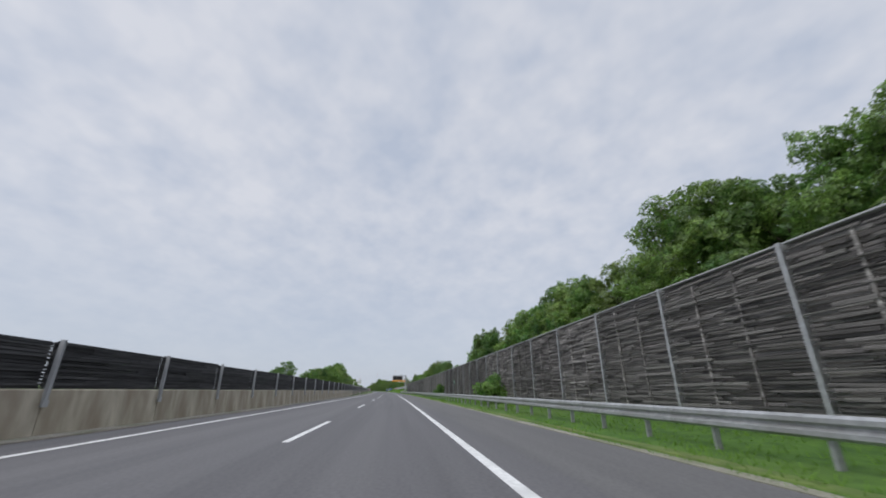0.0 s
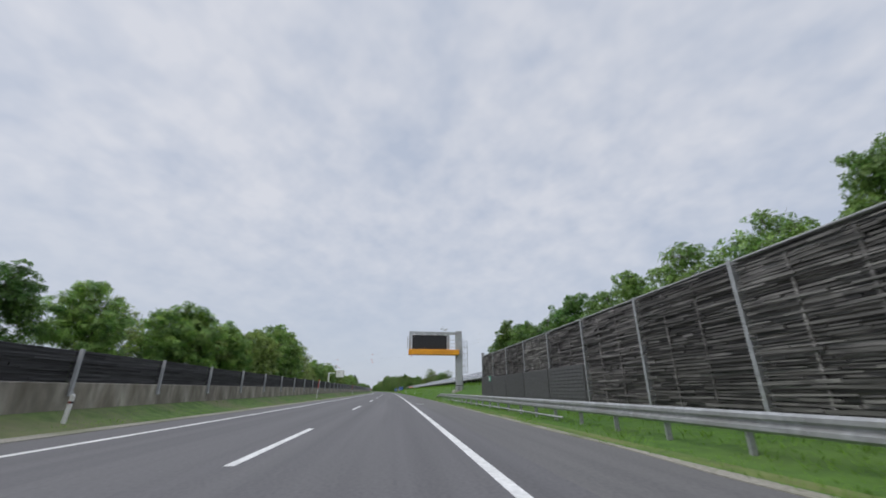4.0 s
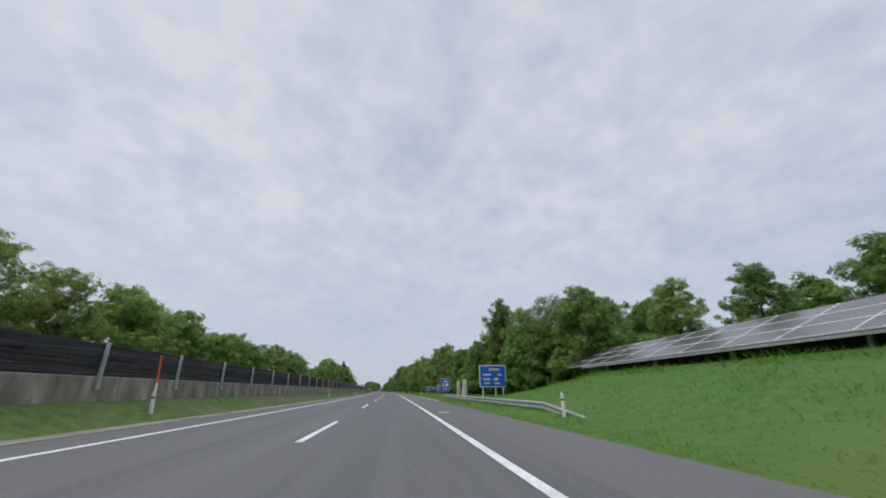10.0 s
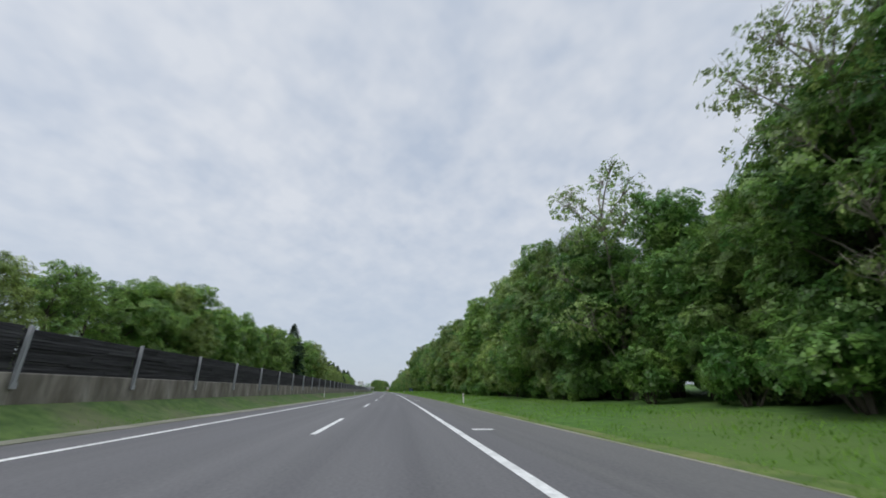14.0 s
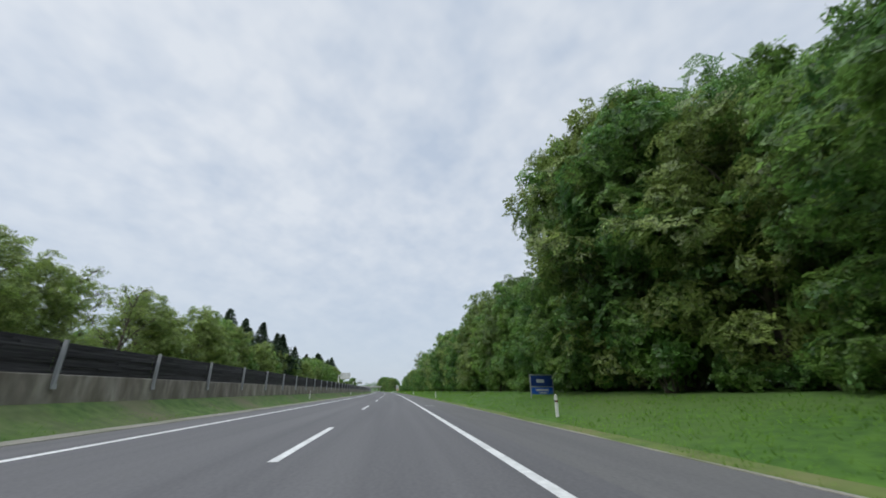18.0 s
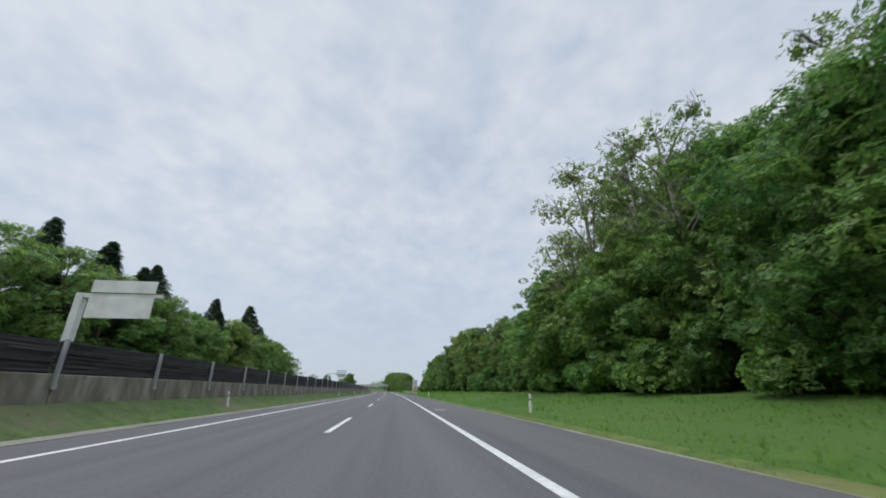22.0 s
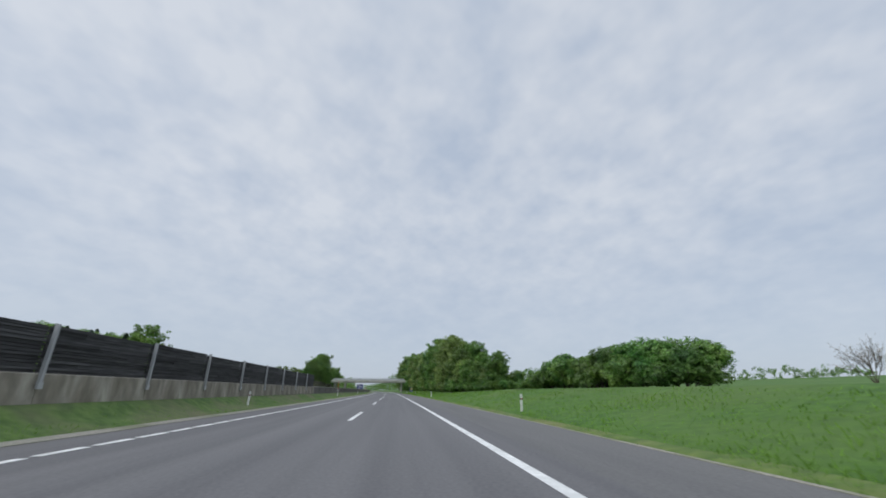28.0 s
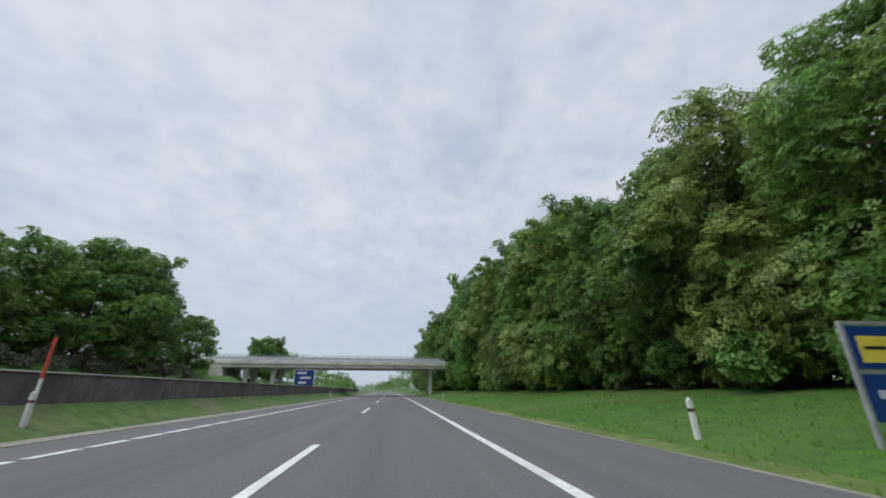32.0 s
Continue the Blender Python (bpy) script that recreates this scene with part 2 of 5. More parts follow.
class Build:
    """Collects boxes, tubes and quads into one mesh."""

    def __init__(self):
        self.v, self.f = [], []

    def quad(self, pts):
        n = len(self.v)
        self.v += [tuple(p) for p in pts]
        self.f.append(tuple(range(n, n + len(pts))))
        return self

    def box(self, x0, x1, y0, y1, z0, z1, m=None):
        n = len(self.v)
        for z in (z0, z1):
            for x, y in ((x0, y0), (x1, y0), (x1, y1), (x0, y1)):
                self.v.append(tuple(m @ Vector((x, y, z))) if m else (x, y, z))
        self.f += [tuple(n + i for i in q) for q in ((3, 2, 1, 0), (4, 5, 6, 7), (0, 1, 5, 4), (1, 2, 6, 5), (2, 3, 7, 6), (3, 0, 4, 7))]
        return self

    def tube(self, path, radii, sides=8, cap=True):
        n = len(self.v)
        path = [Vector(p) for p in path]
        for i, p in enumerate(path):
            d = (path[min(i + 1, len(path) - 1)] - path[max(i - 1, 0)]).normalized()
            a = d.orthogonal().normalized()
            b = d.cross(a)
            for k in range(sides):
                w = 2 * pi * k / sides
                self.v.append(tuple(p + radii[i] * (a * cos(w) + b * sin(w))))
        for i in range(len(path) - 1):
            for k in range(sides):
                k2 = (k + 1) % sides
                self.f.append((n + i * sides + k, n + i * sides + k2, n + (i + 1) * sides + k2, n + (i + 1) * sides + k))
        if cap:
            self.f.append(tuple(n + k for k in reversed(range(sides))))
            self.f.append(tuple(n + (len(path) - 1) * sides + k for k in range(sides)))
        return self

    def extrude(self, outline, y0, y1):
        """An outline of (x, z) drawn along y."""
        n, k = len(self.v), len(outline)
        for y in (y0, y1):
            self.v += [(x, y, z) for x, z in outline]
        for i in range(k):
            j = (i + 1) % k
            self.f.append((n + i, n + j, n + k + j, n + k + i))
        self.f.append(tuple(n + i for i in reversed(range(k))))
        self.f.append(tuple(n + k + i for i in range(k)))
        return self

    def mesh(self, name, mat, bevel=0.0, smooth=False):
        me = bpy.data.meshes.new(name)
        me.from_pydata(self.v, [], self.f)
        if bevel:
            bm = bmesh.new()
            bm.from_mesh(me)
            bmesh.ops.bevel(bm, geom=bm.edges[:], offset=bevel, segments=1, affect="EDGES")
            bm.to_mesh(me)
            bm.free()
        me.materials.append(mat)
        if smooth:
            me.polygons.foreach_set("use_smooth", [True] * len(me.polygons))
        me.update()
        return me


def part(name, build, mat, parent, label="", m=None, bevel=0.0, smooth=False):
    """One mesh object under a thing or under a part."""
    me = build if isinstance(build, bpy.types.Mesh) else build.mesh(name, mat, bevel, smooth)
    ob = new(name, me)
    ob.parent = parent
    if m is not None:
        ob.matrix_basis = m
    if label:
        ob["label"] = label
    return ob


def thing(name, label, category, m=None, group="", kind=""):
    """An Empty at the base of a thing, which parents its parts."""
    ob = new(name)
    if m is not None:
        ob.matrix_basis = m
    return tagged(ob, label, category, group, kind)


def single(name, build, mat, label, category, m=None, group="", kind="", bevel=0.0, smooth=False):
    ob = new(name, build if isinstance(build, bpy.types.Mesh) else build.mesh(name, mat, bevel, smooth))
    if m is not None:
        ob.matrix_basis = m
    return tagged(ob, label, category, group, kind)


def between(x, xs, ys):
    return float(np.interp(x, xs, ys))


# ---------------------------------------------------------------- the ground
S_KNOT = [-200, 180, 193, 380, 398, 560, 620, 900, 925, 985, 1040, 1080, 1140]
BANK = {8.2: [.08, .08, .33, .33, .15, .15, .2, .2, .15, .2, .2, .15, .2],
        10.5: [.25, .25, 1.15, 1.15, .4, .35, .6, .6, .35, .7, .7, .4, .6],
        12.8: [.4, .4, 1.95, 1.95, .55, .45, .95, .9, .5, 1.2, 1.15, .65, 1.0],
        18.0: [.6, .6, 2.2, 2.2, .9, .8, 1.3, 1.2, .9, 1.25, 1.25, 1.1, 1.4],
        40.0: [1, 1, 2.4, 2.4, 1.5, 1.5, 2, 2, 1.6, 1.7, 1.7, 1.8, 2]}


def left_bank(s):
    return between(s, [70, 170, 220], [0.03, 0.5, 0.68])


def profile(s):
    """Heights across the road at station s, from far left to far right."""
    w = left_bank(s)
    rise = between(s, [1035, 1075], [0, 1])
    pts = [(-2600, 0.2), (-400, 0.2), (-120, 0.5), (-60, 1.2), (-40, 1.6 + 2.4 * rise), (-27, 0.9 + 2.5 * rise), (-23.4, 0.3 + 1.3 * rise), (-21.2, 0.0), (-21.1, -0.06), (-9.0, -0.06), (-8.9, 0.0),
           (-8.3, w * 0.6), (-7.85, w), (-7.2, w * 0.42), (-6.42, 0.0), (-6.36, -0.06), (6.72, -0.06), (6.78, 0.0)]
    pts += [(u, between(s, S_KNOT, z)) for u, z in BANK.items()]
    top = pts[-1][1]
    hill = between(s, [880, 950, 1300, 1500], [0, 1, 1, 0])
    return pts + [(90, top * 0.7 + 1.4 * hill), (250, 0.4 + 8 * hill), (700, 0.2 + 9 * hill), (2600, 0.2)]


def ground_z(s, u):
    pts = profile(s)
    return between(u, [p[0] for p in pts], [p[1] for p in pts])


stations = list(range(-240, 1420, 4)) + list(range(1420, 4600, 80))
gb = Build()
for s in stations:
    gb.v += [tuple(P(s, u, z + (0.05 * noise.noise(Vector((s * 0.21, u * 0.5, 0))) if abs(u) > 7.9 and u < 40 else 0))) for u, z in profile(s)]
wide = len(profile(0))
gb.f = [(i * wide + j, i * wide + j + 1, (i + 1) * wide + j + 1, (i + 1) * wide + j) for i in range(len(stations) - 1) for j in range(wide - 1)]
single("ground", gb, GRASS, "green grass verges, banks and fields", "ground", kind="structure", smooth=True)


def verge(name, us, lift, mat, label, s0=-220, s1=1500):
    """A strip of other grass that lies on the ground's shape."""
    b = Build()
    ss = list(range(s0, s1, 4))
    for s in ss:
        for k, u in enumerate(us):
            w = 0.12 * noise.noise(Vector((s * 0.3, u, 5))) if k in (0, len(us) - 1) else 0
            b.v.append(tuple(P(s, u + w, ground_z(s, u + w) + (lift if 0 < k < len(us) - 1 else -0.012))))
    k = len(us)
    b.f = [(i * k + j, i * k + j + 1, (i + 1) * k + j + 1, (i + 1) * k + j) for i in range(len(ss) - 1) for j in range(k - 1)]
    single(name, b, mat, label, "grass verge", kind="structure", smooth=True)


verge("verge_median", (-7.95, -7.84, -7.5, -7.2, -6.8, -6.5, -6.38), 0.02, DRY, "olive green grass strip below the median wall", 64)
verge("verge_right_first", (7.0, 7.04, 7.1, 7.2, 7.4), 0.02, EDGE, "yellowish mown grass beside the shoulder", -220, 196)
verge("verge_right_last", (6.8, 6.85, 6.95, 7.1, 7.3), 0.02, EDGE, "yellowish mown grass beside the shoulder", 500)


def ribbon(name, u0, u1, z, s0, s1, mat, label, category, step=8.0, thick=0.05, wander=0.0):
    """A strip of pavement or paint along the road, with its thickness."""
    b = Build()
    n = max(2, int((s1 - s0) / step) + 1)
    for i in range(n):
        s = s0 + (s1 - s0) * i / (n - 1)
        w0 = wander * noise.noise(Vector((s * 0.35, u0, 3))) if wander else 0
        w1 = wander * noise.noise(Vector((s * 0.35, u1, 7))) if wander else 0
        b.v += [tuple(P(s, u0 + w0, z - thick)), tuple(P(s, u0 + w0, z)), tuple(P(s, u1 + w1, z)), tuple(P(s, u1 + w1, z - thick))]
    for i in range(n - 1):
        k = i * 4
        b.f += [(k + j, k + j + 1, k + 5 + j, k + 4 + j) for j in range(3)]
    b.f += [(0, 1, 2, 3), (4 * n - 1, 4 * n - 2, 4 * n - 3, 4 * n - 4)]
    me = b.mesh(name, mat)
    co = me.attributes.new("across_along", "FLOAT_VECTOR", "POINT")
    flat = []
    for i in range(n):
        s = s0 + (s1 - s0) * i / (n - 1)
        for u in (u0, u0, u1, u1):
            flat += [u, s, 0.0]
    co.data.foreach_set("vector", flat)
    return single(name, me, mat, label, category, kind="structure")


S0, S1 = -220.0, 1900.0
ribbon("road", -5.4, 4.55, 0.0, S0, S1, ASPHALT, "grey worn asphalt carriageway with two lanes", "road")
ribbon("road_shoulder", 4.55, 6.75, -0.003, S0, S1, SHOULDER, "pale grey asphalt hard shoulder", "road shoulder")
ribbon("road_shoulder_left", -6.0, -5.4, -0.003, S0, S1, SHOULDER, "narrow asphalt strip inside the median line", "road shoulder")
ribbon("kerb_left", -6.45, -5.75, 0.012, S0, S1, GRAVEL, "pale gritty concrete gutter along the median", "gutter", wander=0.12, step=3)
ribbon("dirt_left", -6.28, -5.55, 0.008, S0, 150, material("brown_grit", (0.13, 0.11, 0.09), (0.29, 0.25, 0.21), 9, 0.95, bump=0.6, stain=(0.12, 0.12, 0.07), stain_scale=0.7),
       "brown grit and dirt along the foot of the median wall", "gutter", wander=0.3, step=2)
ribbon("kerb_right", 6.7, 6.98, 0.010, S0, 200, GRAVEL, "pale gritty edge strip beside the hard shoulder", "gutter", wander=0.16, step=3)
ribbon("kerb_right_far", 6.7, 8.0, 0.03, 404, 502, material("pale_gravel", (0.34, 0.33, 0.31), (0.56, 0.55, 0.52), 12, 0.95, bump=0.6, stain=(0.30, 0.29, 0.26), stain_scale=0.6), "wide pale gritty edge beside the hard shoulder", "gutter", wander=0.25, step=3)
ribbon("kerb_right_end", 6.7, 6.86, 0.006, 500, S1, GRAVEL, "thin gritty edge of the hard shoulder", "gutter", wander=0.12, step=3)
ribbon("road_opposite", -20.9, -9.1, 0.0, S0, S1, ASPHALT, "grey asphalt of the opposite carriageway", "road")

# painted lines
ribbon("edge_line_right", 3.66, 3.84, 0.004, S0, S1, PAINT, "solid white edge line", "road marking", thick=0.003)
ribbon("edge_line_left", -4.22, -4.04, 0.004, S0, 885, PAINT, "solid white median edge line", "road marking", thick=0.003)
line_left = thing("edge_line_ribbed", "white median edge line of short raised blocks", "road marking", kind="structure")
block = Build().box(-0.09, 0.09, -0.57, 0.57, 0.001, 0.008).mesh("block", PAINT)
for i in range(300):
    part("block", block, PAINT, line_left, m=M(885.6 + 1.4 * i, -4.13))
ribbon("edge_line_far", -4.22, -4.04, 0.004, 1305.2, S1, PAINT, "white median edge line far ahead", "road marking", thick=0.003)
lane = thing("lane_line", "broken white lane line of six metre dashes", "road marking", kind="structure")
dash = Build().box(-0.08, 0.08, -3.0, 3.0, 0.001, 0.006).mesh("dash", PAINT, 0.001)
for i in range(-8, 92):
    part("dash", dash, PAINT, lane, m=M(12.5 + 18 * i, between(12.5 + 18 * i, [550, 720, 1050], [0, 0.13, 0.2])))
tick = Build().box(-0.3, 0.3, -0.15, 0.15, 0.0, 0.005)
tick = tick.mesh("distance_mark", PAINT)
for i in range(26):
    single("distance_mark", tick, PAINT, "short white painted distance mark on the shoulder", "road marking", M(148 + 33.3 * i, 4.55, 0.001),
           "distance marks", kind="structure")

# ---------------------------------------------------------------- median wall with its screen


def wall_u(s):
    return between(s, [70, 170], [-6.45, -8.1])


def screen_top(s):
    return between(s, [0, 100, 190, 300, 510, 620, 800, 913, 1050], [2.25, 2.25, 2.3, 2.5, 2.7, 2.45, 2.45, 2.75, 2.85])


def wall_top(s):
    return between(s, [100, 190, 300], [1.08, 1.38, 1.5])


wall = thing("wall_median", "weathered concrete median wall with a dark timber screen on grey posts", "wall", kind="structure")
panel_mesh = Build().extrude([(-0.16, 0), (0.13, 0), (0.10, 0.97), (0.07, 1.0), (-0.13, 1.0), (-0.16, 0.97)], -2.485, 2.485).mesh("concrete_panel", CONCRETE)
light_mesh = panel_mesh.copy()
light_mesh.materials[0] = material("light_tan_concrete", (0.36, 0.32, 0.25), (0.56, 0.51, 0.41), 3.2, 0.9, bump=0.4, stain=(0.28, 0.23, 0.17), stain_scale=0.9,
                                   vary=0.08, stretch=(1, 1, 0.45))
dark_mesh = panel_mesh.copy()
dark_mesh.materials[0] = material("dark_stained_concrete", (0.105, 0.098, 0.09), (0.185, 0.172, 0.158), 3, 0.9, bump=0.3, stain=(0.08, 0.078, 0.07),
                                  stain_scale=0.8, vary=0.1)
cap_mesh = Build().box(-0.17, 0.15, -2.49, 2.49, 0.0, 0.05).mesh("coping", PALE, 0.01)
rng = random.Random(4)
screens = []
for k in range(3):
    b = Build()
    z = 0.0
    while z < 0.97:
        h = rng.uniform(0.055, 0.085)
        d = rng.uniform(-0.03, 0.03)
        cut = rng.uniform(-1.2, 1.2)
        b.box(-0.05 + d, -0.02 + d, -2.46, cut, z, z + h * 0.8)
        d2 = rng.uniform(-0.03, 0.03)
        b.box(-0.05 + d2, -0.02 + d2, cut, 2.46, z, z + h * 0.8)
        z += h
    b.box(-0.09, -0.085, -2.46, 2.46, 0, 0.98)
    screens.append(b.mesh("screen_panel", SCREEN))
post_l = Build()
post_l.box(-0.05, 0.05, -0.045, -0.035, 0, 1).box(-0.05, 0.05, 0.035, 0.045, 0, 1).box(0.03, 0.04, -0.035, 0.035, 0, 1)
post_l.box(0.04, 0.056, -0.09, 0.09, 0.0, 0.1)
post_l = post_l.mesh("post", GREY_PAINT)
s0 = -98.6
i = 0
while s0 < 1265:
    s = s0 + between(s0, [100, 200, 790, 1000], [2.4, 2.0, -0.9, 0.2])
    u, zt, zb = wall_u(s), wall_top(s), min(left_bank(s), 0.6) - 0.15
    skew = math.degrees(math.atan2(wall_u(s - 2.5) - wall_u(s + 2.5), 5.0))
    base = M(s, u, zb, skew)
    late = s > 1053
    part("concrete_panel", dark_mesh if late else light_mesh if s < 96 else panel_mesh, CONCRETE, wall, m=base @ Matrix.Diagonal((1, 1, zt - zb, 1)))
    if late:
        part("coping", cap_mesh, PALE, wall, "pale concrete coping", m=M(s, u, zt, skew))
    else:
        part("screen_panel", screens[i % 3], SCREEN, wall, m=M(s, u, zt + 0.005, skew) @ Matrix.Diagonal((1, 1, screen_top(s) - zt, 1)))
        part("post", post_l, STEEL, wall, m=M(s - 2.5, wall_u(s - 2.5) + 0.14, zt - 0.42) @ Matrix.Rotation(radians(rng.uniform(-0.7, 0.7)), 4, "X")
             @ Matrix.Diagonal((1, 1, screen_top(s) - zt + 0.45, 1)))
    s0 += 5.0
    i += 1

# ---------------------------------------------------------------- timber noise barrier
barrier = thing("wall_noise_barrier", "tall weathered grey timber noise barrier on steel posts", "noise barrier", kind="structure")
planks, slat_rows = [], []
slat_mesh = Build().box(-0.02, 0.02, -0.5, 0.5, -0.5, 0.5).mesh("slat", TIMBER)


def slat_matrix(x, y, z, long, high, tilt):
    return Matrix.Translation((x, y, z)) @ Matrix.Rotation(radians(tilt), 4, "X") @ Matrix.Diagonal((1, long, high, 1))


for k in range(4):
    b, slats = Build(), []
    z = 0.0
    while z < 3.5:
        h = rng.uniform(0.055, 0.105)
        y = -1.93
        while y < 1.93:
            y2 = min(1.93, y + rng.uniform(0.35, 1.7))
            d = rng.uniform(-0.09, 0.045)
            slats.append((-0.05 + d, (y + y2) / 2, z + h / 2, y2 - y - 0.012, h - rng.uniform(0.016, 0.046), rng.uniform(-1.3, 1.3)))
            y = y2
        z += h
    b.box(0.04, 0.05, -1.95, 1.95, 0, 3.6)
    for y in (-0.66, 0.66):
        b.box(-0.115, -0.075, y - 0.03, y + 0.03, 0.15, 3.45)
    slat_rows.append(slats)
    bare = b.mesh("timber_panel", TIMBER)
    for sl in slats:
        mt = slat_matrix(*sl)
        n = len(b.v)
        b.v += [tuple(mt @ Vector((x, y, z))) for x in (-0.02, 0.02) for y in (-0.5, 0.5) for z in (-0.5, 0.5)]
        b.f += [tuple(n + q for q in f) for f in ((0, 1, 3, 2), (4, 6, 7, 5), (0, 4, 5, 1), (2, 3, 7, 6), (0, 2, 6, 4), (1, 5, 7, 3))]
    planks.append((bare, b.mesh("timber_panel", TIMBER)))
plinth = Build().extrude([(-0.12, 0), (0.06, 0), (0.06, 1.98), (-0.10, 2.0)], -1.94, 1.94).mesh("plinth_panel", CONCRETE)
dense = Build()
dense.box(-0.09, 0.05, -1.94, 1.94, 0, 1.85)
for k in range(12):
    dense.box(-0.11, -0.088, -1.94, 1.94, 0.03 + k * 0.152, 0.15 + k * 0.152)
dense = dense.mesh("dense_panel", material("dark_grey_fibre_panel", (0.07, 0.07, 0.072), (0.11, 0.11, 0.113), 8, 0.9, bump=0.3, vary=0.1))
post_r = Build()
post_r.box(-0.12, -0.105, -0.055, 0.055, 0, 3.85).box(0.105, 0.12, -0.055, 0.055, 0, 3.85).box(-0.105, 0.105, -0.008, 0.008, 0, 3.85)
post_r = post_r.mesh("post", STEEL)
top_rail = Build().box(-0.105, 0.055, -1.94, 1.94, 3.6, 3.64).mesh("top_rail", GREY_PAINT, 0.008)
k = 0
s = -95.2
while s < 182:
    g = ground_z(s, 10.4)
    near = 3 < s < 13 or 41 < s < 49
    panel = part("timber_panel", planks[(k * 7) % 4][0 if near else 1], TIMBER, barrier, m=M(s, 10.4, g + 0.1))
    for sl in slat_rows[(k * 7) % 4] if near else ():
        part("slat", slat_mesh, TIMBER, panel, m=slat_matrix(*sl))
    part("top_rail", top_rail, GREY_PAINT, panel, "grey weathered top rail")
    part("post", post_r, STEEL, barrier, m=M(s - 2.0, 10.37, g - 0.1))
    if s > 163:
        part("dense_panel", dense, TIMBER, barrier, "smooth dark grey lower panel", m=M(s, 10.26, g))
    s += 4.0
    k += 1
part("post", post_r, STEEL, barrier, m=M(s - 2.0, 10.37, ground_z(s, 10.4) - 0.1))


def escape_sign(s, u, z):
    t = thing("escape_sign", "small green and white escape route sign on the noise barrier", "sign", M(s, u, z), "escape signs")
    part("plate", Build().box(-0.02, 0.0, -0.32, 0.32, -0.2, 0.2), GREEN, t, bevel=0.006)
    b = Build().box(-0.026, -0.02, -0.05, 0.22, -0.13, 0.13)
    b.box(-0.026, -0.02, -0.25, -0.1, -0.03, 0.03)
    part("pictogram", b, WHITE, t, "plain white bars")


escape_sign(53.4, 10.26, 2.15)
escape_sign(179.4, 10.12, 1.95)

# ---------------------------------------------------------------- guard rails
W_BEAM = [(-0.04, 0.0), (-0.085, 0.04), (-0.085, 0.10), (-0.03, 0.14), (-0.03, 0.17), (-0.085, 0.21), (-0.085, 0.27), (-0.04, 0.31),
          (-0.03, 0.31), (-0.072, 0.268), (-0.072, 0.212), (-0.018, 0.172), (-0.018, 0.138), (-0.072, 0.098), (-0.072, 0.042), (-0.03, 0.0)]
beam_mesh = Build().extrude(W_BEAM, -2.02, 2.02).mesh("beam", STEEL)
rail_post = Build()
rail_post.box(-0.05, 0.05, -0.03, -0.024, -0.5, 0.68).box(-0.05, -0.044, -0.03, 0.03, -0.5, 0.68).box(0.044, 0.05, -0.03, 0.03, -0.5, 0.68)
rail_post.box(-0.09, -0.05, -0.06, 0.06, 0.46, 0.62)
rail_post = rail_post.mesh("rail_post", STEEL)
low_rail = Build().tube([(-0.12, -2.0, 0), (-0.12, 2.0, 0)], [0.035, 0.035], 8).mesh("lower_rail", STEEL, smooth=True)
bolt_mesh = Build().tube([(-0.05, 0, 0), (-0.025, 0, 0)], [0.02, 0.016], 6).mesh("bolt", STEEL)


def guard_rail(s0, s1, u, label, base, drop_start=False, drop_end=False):
    g = thing("guard_rail", label, "guard rail", group="guard rails")
    n = int((s1 - s0) / 4)
    for i in range(n):
        s = s0 + 2 + 4 * i
        z, tilt = base, 0.0
        if drop_start and i == 0:
            z, tilt = z - 0.2, 5.5
        if drop_end and i == n - 1:
            z, tilt = z - 0.2, -5.5
        bm = part("beam", beam_mesh, STEEL, g, m=M(s, u, z) @ Matrix.Rotation(radians(tilt), 4, "X"))
        for zz in (0.07, 0.24):
            part("bolt", bolt_mesh, STEEL, bm, m=Matrix.Translation((-0.055, 1.9, zz)))
        if tilt == 0 and (160 < s < 200 or s > 800):
            part("lower_rail", low_rail, STEEL, g, "pale thin lower rail", m=M(s, u, base - 0.22))
        for d in (-1.0, 1.0):
            if tilt == 0:
                part("rail_post", rail_post, STEEL, g, m=M(s + d, u + 0.05, base - 0.44))
    return g


guard_rail(-96, 200, 8.0, "galvanised steel guard rail on short posts before the barrier", 0.43, drop_end=True)
guard_rail(372, 414, 8.0, "short galvanised steel guard rail below the blue sign", 0.32, drop_start=True, drop_end=True)
guard_rail(888, 964, 8.0, "galvanised steel guard rail in front of the tall sign", 0.36, drop_start=True, drop_end=True)

# ---------------------------------------------------------------- variable message gantry over the shoulder


